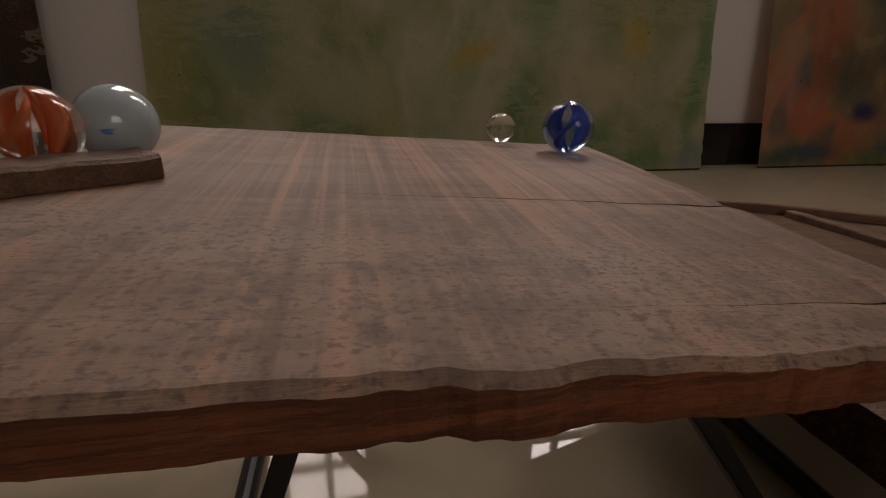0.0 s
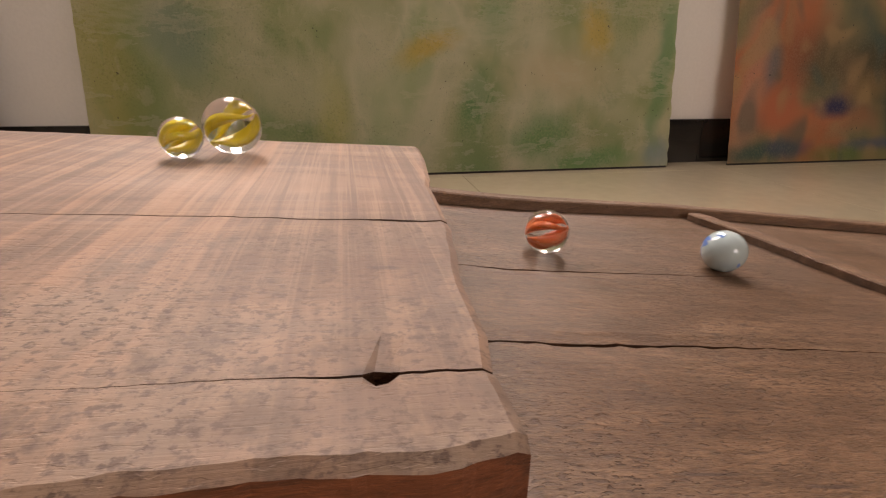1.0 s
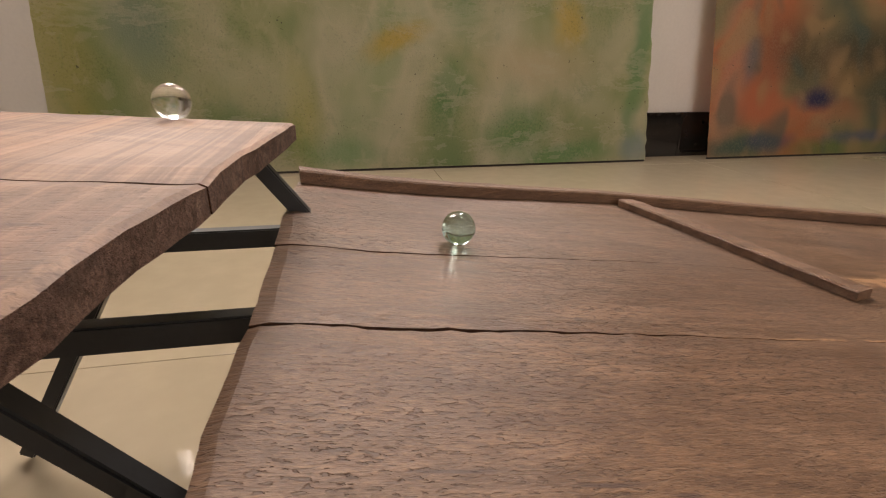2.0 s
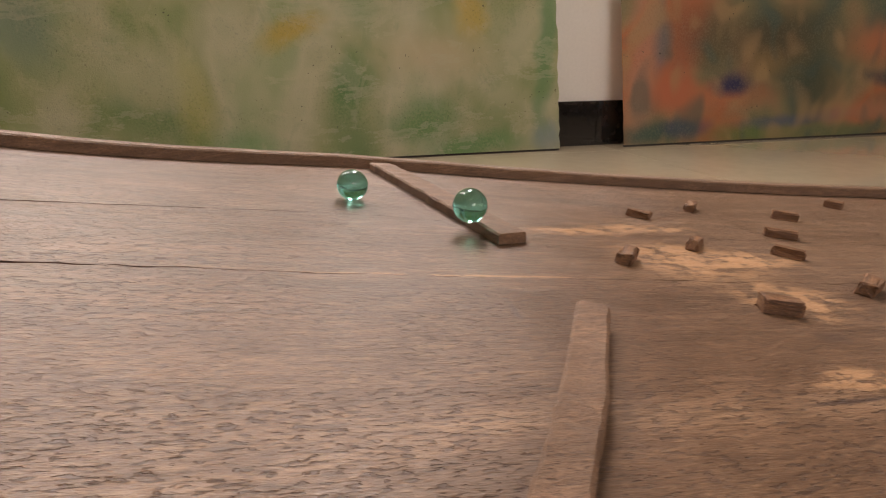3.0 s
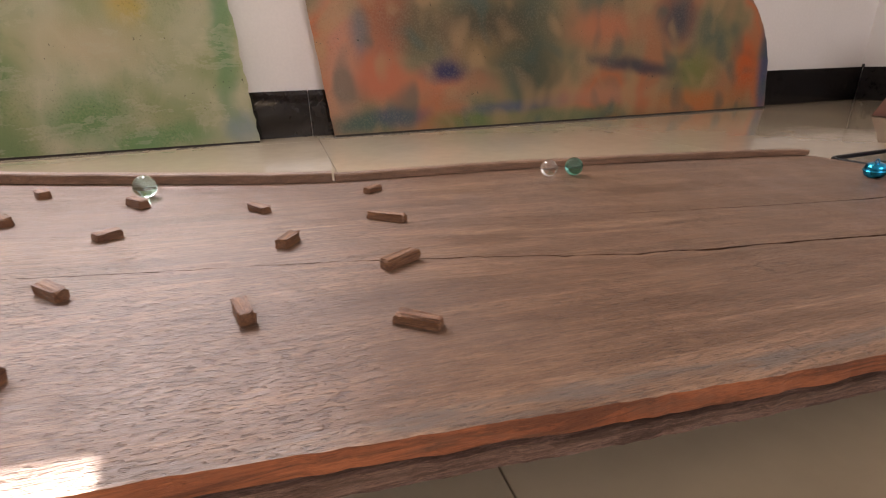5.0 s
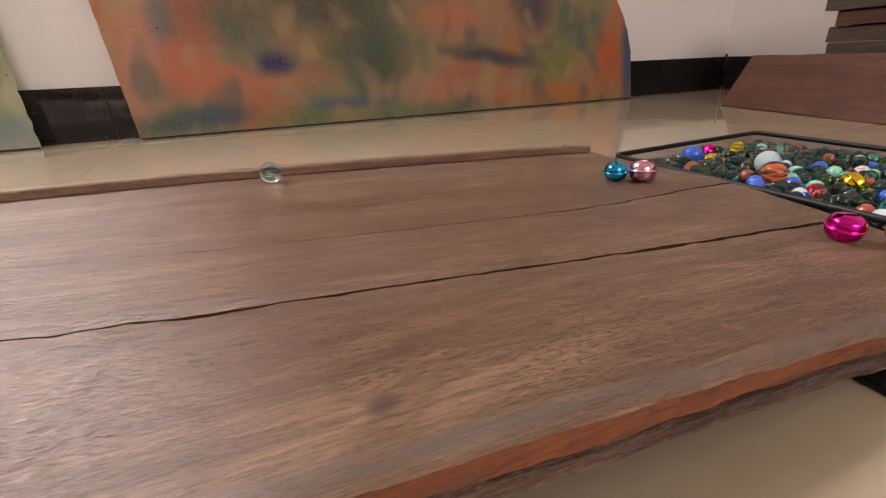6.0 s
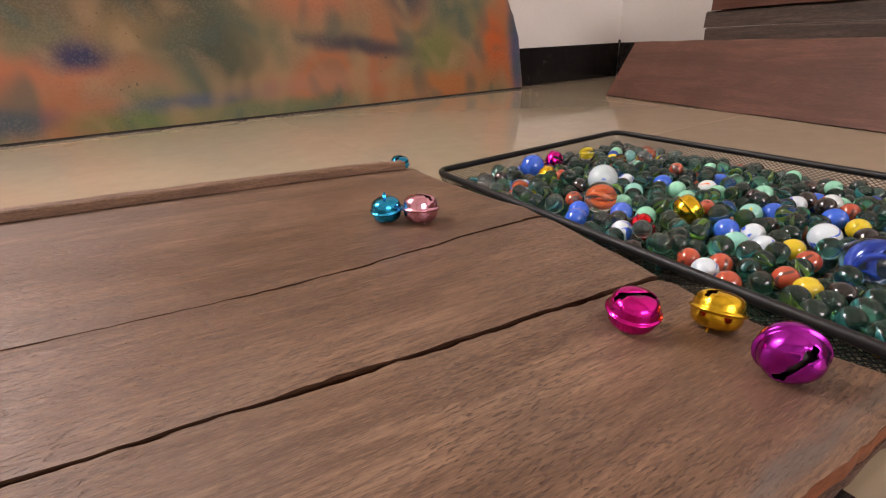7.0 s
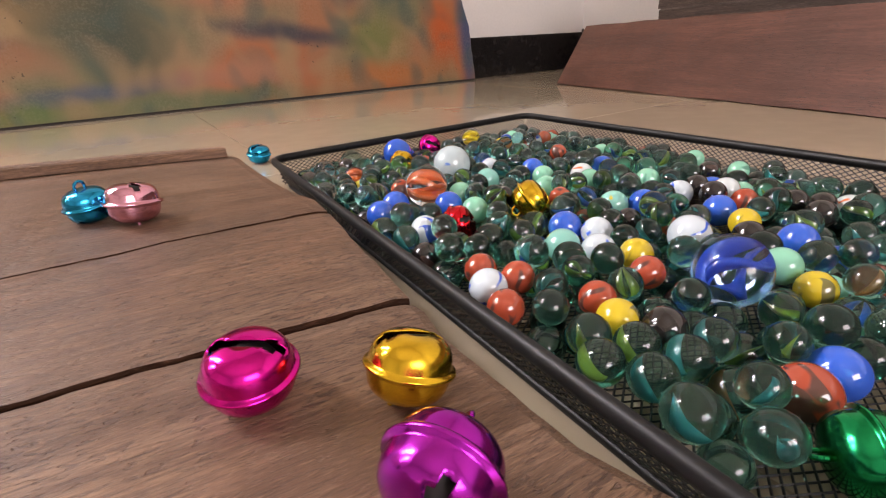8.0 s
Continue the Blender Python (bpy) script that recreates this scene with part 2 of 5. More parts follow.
PEG = wood("peg_wood", ((0.10, 0.040, 0.018), (0.26, 0.120, 0.054), (0.46, 0.255, 0.125), (0.11, 0.060, 0.034), (0.36, 0.18, 0.085)), "x", 0, 0.55, 0.6, scale=2.2)
DARKWOOD = wood("dark_plank_wood", ((0.086, 0.031, 0.019), (0.155, 0.059, 0.036), (0.215, 0.094, 0.058), (0.077, 0.043, 0.032), (0.146, 0.058, 0.036)), "y", 0, 0.5, 0.5, scale=0.6, fib=0.5)
GREYWOOD = wood("grey_plank_wood", ((0.065, 0.045, 0.035), (0.115, 0.08, 0.062), (0.18, 0.13, 0.10), (0.09, 0.07, 0.06), (0.14, 0.10, 0.075)), "y", 0, 0.6, 0.5, scale=0.6)


def plain(name, color, rough, metal=0.0, grain=120, depth=0.0004, amount=0.12, spec=0.5):
    n = Nodes(name, rough, metal, spec)
    g = n.noise(n.mapped((grain, grain, grain)), 1, 4)
    big = n.noise(n.mapped((3.1, 3.1, 3.1)), 1, 3)
    dark = tuple(c * (1 - 2.2 * amount) for c in color)
    n.set("Base Color", n.mix(n.step(n.math("ADD", n.math("MULTIPLY", g, 0.4), n.math("MULTIPLY", big, 0.6)), 0.35, 0.65), dark, color))
    n.set("Roughness", n.step(big, 0.3, 0.7, max(0.02, rough - 0.06), rough + 0.06))
    if depth:
        n.bump(g, 0.35, depth)
    return n.mat


WALLPAINT = plain("white_wall_paint", (0.74, 0.70, 0.66), 0.75, 0, 160, 0.0006, 0.03)
FLOORTILE = plain("cream_polished_tile", (0.39, 0.32, 0.225), 0.07, 0, 40, 0.0, 0.05, 0.32)
SKIRTING = plain("black_glazed_skirting", (0.022, 0.019, 0.018), 0.09, 0, 60, 0.0, 0.2)
BLACKSTEEL = plain("black_painted_steel", (0.016, 0.017, 0.018), 0.38, 0.0, 300, 0.0002, 0.2)
WIRE = plain("black_coated_wire", (0.010, 0.010, 0.010), 0.45, 0.0, 300, 0.0, 0.2, 0.3)
FRAMEPAINT = plain("grey_window_frame", (0.45, 0.43, 0.40), 0.5)


def painting_paint(name, base, blobs, fine, seed, soft=False):
    """Blotchy paint on board: a tone field, soft patches, and a canvas-like tooth."""
    n = Nodes(name, 0.55)
    n.wave = n.noise(n.mapped((6, 6, 6), loc=(seed, seed, 0)), 1, 4, 0.62, color=True)
    tone = n.noise(n.mapped((5.5, 5.5, 4.0), loc=(seed, 0, seed)), 1, 2 if soft else 3, 0.5, 0.4)
    col = n.ramp(tone, *base)
    for color, center, size, turn, amount in blobs:
        col = n.mix(n.math("MULTIPLY", n.blob(center, size, turn, 0.05 if soft else 0.08, 0.8 if soft else 0.70), amount), col, color)
    mid = n.noise(n.mapped((11, 11, 9) if soft else (20, 20, 14), loc=(0, seed, 0)), 1, 1 if soft else 5, 0.65, 0.3 if soft else 0.5)
    for lo, hi, amount, color in fine:
        col = n.mix(n.step(mid, lo, hi, 0, amount), col, color)
    if not soft:
        ragged = n.noise(n.mapped((4.5, 4.5, 13), loc=(seed, 2, 5)), 1, 6, 0.72, 0.2)
        col = n.mix(n.math("MULTIPLY", n.step(ragged, 0.545, 0.555), n.step(ragged, 0.66, 0.56, 0, 0.32)), col, (0.74, 0.70, 0.50))
    spots = n.noise(n.mapped((150, 150, 150)), 1, 2, 0.5)
    where = n.noise(n.mapped((9, 9, 9), loc=(4, seed, 1)), 1, 2)
    col = n.mix(n.math("MULTIPLY", n.step(spots, 0.70, 0.74), n.step(where, 0.52, 0.62, 0, 0.75)), col, (0.06, 0.055, 0.04))
    tooth = n.noise(n.mapped((260, 260, 260)), 1, 3, 0.6)
    patch = n.noise(n.mapped((7, 7, 7), loc=(seed, 9, 2)), 1, 2)
    col = n.mix(n.math("MULTIPLY", n.step(tooth, 0.48, 0.62), n.step(patch, 0.42, 0.62, 0.02, 0.12 if soft else 0.20)), col, (0.62, 0.52, 0.36))
    col = n.mix(n.math("MULTIPLY", n.step(tooth, 0.46, 0.34), n.step(patch, 0.40, 0.60, 0.02, 0.12 if soft else 0.22)), col, (0.10, 0.09, 0.07))
    n.set("Base Color", col)
    n.bump(n.noise(n.mapped((420, 420, 420)), 1, 3), 0.6, 0.0008)
    return n.mat


GREEN_PAINT = painting_paint(
    "green_painting", ((0.30, (0.20, 0.33, 0.13)), (0.44, (0.46, 0.50, 0.25)), (0.58, (0.70, 0.67, 0.46)), (0.74, (0.47, 0.55, 0.29))),
    (((0.135, 0.324, 0.115), (0.34, 0.15), (0.030, 0.055), -25, 0.85), ((0.162, 0.365, 0.121), (0.47, 0.075), (0.07, 0.035), 10, 0.85),
     ((0.756, 0.540, 0.108), (0.24, 0.24), (0.055, 0.020), 25, 0.8), ((0.783, 0.567, 0.135), (0.58, 0.28), (0.030, 0.050), 0, 0.75),
     ((0.756, 0.634, 0.405), (0.51, 0.20), (0.10, 0.045), 0, 0.75), ((0.176, 0.378, 0.162), (0.74, 0.22), (0.020, 0.16), 0, 0.8),
     ((0.486, 0.459, 0.135), (-0.33, 0.20), (0.05, 0.20), 0, 0.7), ((0.324, 0.432, 0.216), (-0.19, 0.25), (0.06, 0.07), 0, 0.7),
     ((0.270, 0.365, 0.297), (-0.20, 0.25), (0.04, 0.06), 20, 0.6), ((0.608, 0.567, 0.162), (0.05, 0.12), (0.03, 0.08), 0, 0.55),
     ((0.783, 0.446, 0.068), (-0.36, 0.02), (0.035, 0.02), 0, 0.8), ((0.176, 0.405, 0.149), (0.58, 0.02), (0.10, 0.022), 0, 0.8),
     ((0.297, 0.405, 0.432), (0.755, 0.03), (0.03, 0.03), 0, 0.7), ((0.216, 0.446, 0.189), (0.12, 0.04), (0.06, 0.03), 0, 0.6),
     ((0.702, 0.675, 0.446), (-0.02, 0.16), (0.07, 0.05), 0, 0.6), ((0.230, 0.419, 0.176), (0.37, 0.31), (0.03, 0.05), -15, 0.7)),
    ((0.56, 0.64, 0.24, (0.756, 0.702, 0.486)), (0.44, 0.34, 0.22, (0.270, 0.405, 0.176))), 2.3)
ORANGE_PAINT = painting_paint(
    "orange_painting", ((0.28, (0.10, 0.17, 0.13)), (0.42, (0.34, 0.29, 0.15)), (0.52, (0.50, 0.32, 0.17)), (0.62, (0.66, 0.25, 0.11)), (0.76, (0.17, 0.26, 0.20))),
    (((0.74, 0.27, 0.13), (1.13, 0.105), (0.14, 0.030), 0, 0.9), ((0.78, 0.24, 0.12), (1.03, 0.12), (0.05, 0.05), 0, 0.8),
     ((0.024, 0.042, 0.144), (1.20, 0.132), (0.045, 0.022), 0, 0.95), ((0.74, 0.36, 0.24), (0.965, 0.18), (0.035, 0.14), 0, 0.8),
     ((0.76, 0.25, 0.13), (1.07, 0.22), (0.035, 0.10), 0, 0.7), ((0.192, 0.240, 0.288), (1.01, 0.21), (0.02, 0.04), 0, 0.6),
     ((0.072, 0.156, 0.120), (1.00, 0.025), (0.07, 0.022), 0, 0.9), ((0.060, 0.084, 0.216), (1.09, 0.035), (0.05, 0.02), 0, 0.8),
     ((0.180, 0.288, 0.084), (1.27, 0.015), (0.10, 0.02), 0, 0.8), ((0.120, 0.168, 0.264), (1.40, 0.045), (0.12, 0.014), 3, 0.75),
     ((0.78, 0.28, 0.14), (1.62, 0.22), (0.10, 0.045), 0, 0.85), ((0.036, 0.084, 0.120), (1.84, 0.24), (0.055, 0.05), -20, 0.85),
     ((0.060, 0.072, 0.108), (1.72, 0.125), (0.14, 0.016), -8, 0.85), ((0.800, 0.180, 0.042), (2.08, 0.11), (0.045, 0.07), 0, 0.95),
     ((0.240, 0.312, 0.084), (1.91, 0.11), (0.06, 0.05), 0, 0.75), ((0.744, 0.264, 0.072), (1.92, 0.035), (0.12, 0.025), 0, 0.8),
     ((0.72, 0.32, 0.18), (1.60, 0.055), (0.12, 0.022), 0, 0.75), ((0.096, 0.108, 0.066), (1.44, 0.11), (0.05, 0.06), 0, 0.7),
     ((0.060, 0.120, 0.264), (2.155, 0.12), (0.022, 0.16), 0, 0.9), ((0.192, 0.264, 0.120), (1.56, 0.01), (0.16, 0.016), 0, 0.8),
     ((0.130, 0.085, 0.045), (1.13, 0.235), (0.09, 0.06), 0, 0.6), ((0.125, 0.115, 0.060), (1.36, 0.20), (0.11, 0.08), 10, 0.7), ((0.108, 0.084, 0.048), (1.30, 0.23), (0.10, 0.05), 10, 0.7), ((0.504, 0.312, 0.132), (1.28, 0.17), (0.05, 0.03), 0, 0.6)),
    ((0.53, 0.70, 0.6, (0.62, 0.40, 0.20)), (0.46, 0.30, 0.6, (0.10, 0.17, 0.14))), 7.1, True)
BROWN_PAINT = painting_paint(
    "brown_painting", ((0.30, (0.035, 0.03, 0.022)), (0.5, (0.09, 0.05, 0.03)), (0.7, (0.20, 0.09, 0.045))), (), ((0.55, 0.7, 0.5, (0.25, 0.11, 0.05)),), 11.0)


def glass(name, color, clear=0.12, rough=0.015, body=1.0):
    """Marble glass, tinted; part of the light goes straight through, as it does to light a marble's shadow."""
    n = Nodes(name, rough)
    n.set("Transmission Weight", body), n.set("IOR", 1.5)
    g = n.noise(n.mapped((160, 160, 160)), 1, 2)
    n.set("Base Color", n.mix(n.step(g, 0.3, 0.7), color, tuple(c * 0.9 for c in color)))
    see = n.t.nodes.new("ShaderNodeBsdfTransparent")
    see.inputs[0].default_value = (*color, 1)
    mixed = n.t.nodes.new("ShaderNodeMixShader")
    mixed.inputs[0].default_value = clear
    n.t.links.new(n.p.outputs[0], mixed.inputs[1]), n.t.links.new(see.outputs[0], mixed.inputs[2])
    n.t.links.new(mixed.outputs[0], n.t.nodes["Material Output"].inputs["Surface"])
    return n.mat


def swirled(name, base, stripe, width=0.60, rough=0.07):
    """Opaque glass with a coloured wisp."""
    n = Nodes(name, rough)
    w = n.noise(n.mapped((70, 70, 190)), 1, 1, 0.4, 1.2)
    n.set("Base Color", n.mix(n.step(w, width, width + 0.05), base, stripe))
    n.set("Coat Weight", 0.6)
    return n.mat


CLEAR = glass("clear_glass", (0.94, 0.97, 0.95))
BLUETINT = glass("blue_tinted_glass", (0.45, 0.62, 0.92))
TEAL = glass("teal_glass", (0.22, 0.62, 0.52))
PALEGREEN = glass("pale_green_glass", (0.60, 0.82, 0.75))
BOTTLE = glass("bottle_green_glass", (0.19, 0.50, 0.42), 0.02, body=0.98)
DEEPGREEN = glass("deep_green_glass", (0.085, 0.27, 0.22), 0.02, body=0.97)
ORANGE = plain("orange_vane", (0.85, 0.16, 0.03), 0.35, 0, 200, 0.0, 0.05)
OLIVE = plain("olive_yellow_vane", (0.50, 0.43, 0.04), 0.35, 0, 200, 0.0, 0.05)
YELLOW = plain("yellow_vane", (0.92, 0.70, 0.02), 0.35, 0, 200, 0.0, 0.05)
BLUE = plain("blue_vane", (0.03, 0.12, 0.62), 0.35, 0, 200, 0.0, 0.05)
TURQUOISE = plain("turquoise_vane", (0.05, 0.35, 0.42), 0.35, 0, 200, 0.0, 0.05)
GREENVANE = plain("green_vane", (0.12, 0.32, 0.10), 0.35, 0, 200, 0.0, 0.05)
GREYMARBLE = swirled("grey_white_glass", (0.42, 0.52, 0.54), (0.12, 0.24, 0.60), 0.64)
WHITEBLUE = swirled("white_glass_blue_wisp", (0.52, 0.60, 0.64), (0.04, 0.12, 0.60), 0.54)
WHITEORANGE = swirled("white_glass_orange_wisp", (0.54, 0.60, 0.60), (0.75, 0.16, 0.04), 0.54)
MINT = swirled("mint_glass", (0.20, 0.52, 0.36), (0.10, 0.30, 0.22), 0.66)
PALEMINT = swirled("pale_mint_glass_yellow_band", (0.20, 0.50, 0.42), (0.50, 0.42, 0.05), 0.60)
COBALT = swirled("cobalt_glass", (0.02, 0.10, 0.52), (0.03, 0.18, 0.62), 0.62)
BLACKGLASS = swirled("black_glass", (0.012, 0.010, 0.010), (0.05, 0.03, 0.025), 0.62)
BRICKGLASS = swirled("brick_red_glass", (0.36, 0.060, 0.028), (0.10, 0.04, 0.03), 0.52)
LEMON = swirled("lemon_glass", (0.56, 0.42, 0.02), (0.16, 0.14, 0.04), 0.56)


def foil(name, color):
    n = Nodes(name, 0.16, 1.0)
    g = n.noise(n.mapped((400, 400, 400)), 1, 3)
    n.set("Base Color", n.mix(n.step(g, 0.3, 0.7), color, tuple(c * 0.88 for c in color)))
    n.set("Roughness", n.step(n.noise(n.mapped((120, 120, 120)), 1, 2), 0.35, 0.7, 0.10, 0.24))
    return n.mat


FOIL = {"magenta": foil("magenta_foil", (0.80, 0.02, 0.36)), "gold": foil("gold_foil", (0.90, 0.58, 0.04)), "purple": foil("purple_foil", (0.50, 0.03, 0.52)),
        "cyan": foil("cyan_foil", (0.01, 0.38, 0.70)), "pink": foil("pink_foil", (0.85, 0.42, 0.55)), "red": foil("red_foil", (0.75, 0.02, 0.03)),
        "green": foil("green_foil", (0.0, 0.36, 0.12))}
HOLLOWSHADE = plain("bell_inside", (0.02, 0.015, 0.015), 0.6, 0, 200, 0.0, 0.2)


# ---- mesh helpers ----
def part(name, bm, material, parent=None, label="", smooth=False):
    """Links a bmesh as one mesh object, under a thing if one is given."""
    me = bpy.data.meshes.new(name)
    bm.to_mesh(me)
    bm.free()
    if smooth:
        me.polygons.foreach_set("use_smooth", [True] * len(me.polygons))
    for m in material if isinstance(material, (list, tuple)) else [material]:
        me.materials.append(m)
    ob = new(name, me)
    ob.parent = parent
    if label:
        tagged(ob, label)
    return ob


def again(ob, name, parent, m):
    """Another object on the same mesh."""
    o = new(name, ob.data)
    o.parent = parent
    o.matrix_local = m
    return o


def box(bm, lo, hi, bevel=0.0):
    made = bmesh.ops.create_cube(bm, size=1.0, matrix=Matrix.LocRotScale([(a + b) / 2 for a, b in zip(lo, hi)], None, [b - a for a, b in zip(lo, hi)]))
    if bevel:
        edges = list({e for v in made["verts"] for e in v.link_edges})
        bmesh.ops.bevel(bm, geom=edges, offset=bevel, segments=2, affect="EDGES", profile=0.6)
    return bm


def rod(bm, a, b, r, sides=10, r2=None):
    a, b = Vector(a), Vector(b)
    turn = (b - a).to_track_quat("Z", "Y").to_matrix().to_4x4()
    bmesh.ops.create_cone(bm, cap_ends=True, segments=sides, radius1=r, radius2=r if r2 is None else r2, depth=(b - a).length,
                          matrix=Matrix.Translation((a + b) / 2) @ turn)


def flat_bar(bm, a, b, wide, thick):
    """A rectangular steel bar from a to b."""
    a, b = Vector(a), Vector(b)
    turn = (b - a).to_track_quat("X", "Z").to_matrix().to_4x4()
    made = bmesh.ops.create_cube(bm, size=1.0, matrix=Matrix.Translation((a + b) / 2) @ turn @ Matrix.Diagonal(((b - a).length, wide, thick, 1)))
    bmesh.ops.bevel(bm, geom=list({e for v in made["verts"] for e in v.link_edges}), offset=0.0008, segments=2, affect="EDGES")


# ---- the room ----
WALL_Y, RIGHT_X, LEFT_X, BACK_Y, HIGH = 1.212, 2.625, -2.4, -2.5, 2.7


def wall_with_openings(name, a, b, openings, thick, material, axis):
    """A wall from a to b along an axis, made of blocks that leave the openings (from, to, sill, head) free."""
    bm = bmesh.new()
    spot, at = a, axis[1]

    def block(u0, u1, z0, z1):
        if u1 - u0 > 1e-4 and z1 - z0 > 1e-4:
            if axis[0] == "x":
                box(bm, (u0, min(at, at + thick), z0), (u1, max(at, at + thick), z1))
            else:
                box(bm, (min(at, at + thick), u0, z0), (max(at, at + thick), u1, z1))

    for u0, u1, sill, head in openings:
        block(spot, u0, 0, HIGH)
        block(u0, u1, 0, sill)
        block(u0, u1, head, HIGH)
        spot = u1
    block(spot, b, 0, HIGH)
    bmesh.ops.remove_doubles(bm, verts=bm.verts, dist=1e-5)
    return tagged(part(name, bm, material), "white painted plaster wall of the room", "wall", kind="structure")


WINDOWS = ((-0.36, 0.0, 0.69, 1.55), (0.457, 0.697, 0.6996, 1.55))
wall_with_openings("wall_north", LEFT_X, RIGHT_X + 0.15, WINDOWS, 0.15, WALLPAINT, ("x", WALL_Y))
wall_with_openings("wall_south", LEFT_X, RIGHT_X, ((0.35, 1.85, 0.68, 1.72),), -0.15, WALLPAINT, ("x", BACK_Y))
wall_with_openings("wall_east", BACK_Y - 0.15, WALL_Y, (), 0.15, WALLPAINT, ("y", RIGHT_X))
wall_with_openings("wall_west", BACK_Y - 0.15, WALL_Y + 0.15, (), -0.15, WALLPAINT, ("y", LEFT_X))
bm = box(bmesh.new(), (LEFT_X - 0.15, BACK_Y - 0.15, HIGH), (RIGHT_X + 0.15, WALL_Y + 0.15, HIGH + 0.12))
tagged(part("ceiling", bm, WALLPAINT), "plain white painted ceiling", "ceiling", kind="structure")
bm = box(bmesh.new(), (-60, -60, -0.5), (60, 60, -0.32))
tagged(part("ground", bm, plain("dry_ground", (0.28, 0.25, 0.20), 0.9)), "pale dry ground outside the room", "ground", kind="structure")

# unseen wall, added outside to keep direct sun off the upper plank
bm = box(bmesh.new(), (-4.0, 2.25, -0.32), (0.27, 2.40, 2.45))
tagged(part("garden_wall", bm, WALLPAINT), "pale plastered wall outside the windows", "wall", kind="structure")

# floor: polished tiles with thin joints
floor = tagged(part("floor", box(bmesh.new(), (LEFT_X, BACK_Y, -0.30), (RIGHT_X, WALL_Y, -0.004)), plain("tile_joint", (0.42, 0.37, 0.29), 0.6)),
               "cream polished tile floor with fine joints", "floor", kind="structure")
TILE = 0.6
bm = box(bmesh.new(), (0, 0, -0.012), (TILE - 0.0006, TILE - 0.0006, 0.0), 0.0006)
first = None
for i in range(-4, 5):
    for j in range(-5, 3):
        x0, y0 = 0.30 + i * TILE, 0.515 + j * TILE
        if x0 > RIGHT_X or x0 + TILE < LEFT_X or y0 > WALL_Y or y0 + TILE < BACK_Y:
            continue
        if first is None:
            first = part("tile", bm, FLOORTILE, floor)
            first.location = (x0, y0, 0)
        else:
            again(first, "tile", floor, Matrix.Translation((x0, y0, 0)))

# black skirting tiles, with a joint and a small lump of grout in the corner
skirting = tagged(new("baseboard"), "black glazed tile skirting along the white walls", "skirting", kind="structure")
for x0, x1 in ((-2.39, -1.80), (-1.799, -1.20), (-1.199, -0.60), (-0.599, 0.30), (0.301, 0.89), (0.891, 1.60), (1.601, 2.2445), (2.2465, 2.613)):
    part("skirting_tile", box(bmesh.new(), (x0, 1.200, 0.0), (x1, 1.2115, 0.100), 0.001), SKIRTING, skirting)
for y0, y1 in ((-2.49, -1.4), (-1.399, -0.6), (-0.599, 0.0), (0.001, 0.60), (0.601, 1.199)):
    part("skirting_tile", box(bmesh.new(), (2.613, y0, 0.0), (2.6245, y1, 0.100), 0.001), SKIRTING, skirting)
bm = bmesh.new()
bmesh.ops.create_icosphere(bm, subdivisions=2, radius=0.004, matrix=Matrix.Translation((2.612, 1.199, 0.1035)) @ Matrix.Diagonal((1, 1, 1.5, 1)))
part("grout_lump", bm, plain("dark_grout", (0.05, 0.045, 0.04), 0.8), skirting)


def window(name, x0, x1, y, sill, head, columns, rows, bars=()):
    """Frame, glazing bars and panes in an opening."""
    ob = tagged(new(name), "grey framed window with glazing bars, daylight behind", "window", kind="structure")
    t, d0, d1 = 0.02, y + 0.03, y + 0.06
    bm = bmesh.new()
    for lo, hi in (((x0, d0, sill), (x1, d1, sill + t)), ((x0, d0, head - t), (x1, d1, head)), ((x0, d0, sill + t), (x0 + t, d1, head - t)), ((x1 - t, d0, sill + t), (x1, d1, head - t))):
        box(bm, lo, hi)
    part("window_frame", bm, FRAMEPAINT, ob)
    for x in bars or [x0 + (x1 - x0) * i / columns for i in range(1, columns)]:
        part("glazing_bar", box(bmesh.new(), (x - 0.009, d0 + 0.004, sill + t), (x + 0.009, d1 - 0.004, head - t)), FRAMEPAINT, ob)
    for j in range(1, rows):
        z = sill + (head - sill) * j / rows
        part("glazing_bar", box(bmesh.new(), (x0 + t, d0 + 0.006, z - 0.009), (x1 - t, d1 - 0.006, z + 0.009)), FRAMEPAINT, ob)
    return ob


window("window_1", *WINDOWS[0][:2], WALL_Y, *WINDOWS[0][2:], 3, 6)
window("window_2", *WINDOWS[1][:2], WALL_Y, *WINDOWS[1][2:], 2, 6, (0.5540,))
# unseen window, added to hold the lamp that fills the painting faces
window("window_3", 0.35, 1.85, BACK_Y - 0.12, 0.68, 1.72, 4, 3)


# ---- paintings on the floor, leaning on the wall ----
FOOTSHADE = plain("dark_board_edge", (0.03, 0.024, 0.018), 0.8)


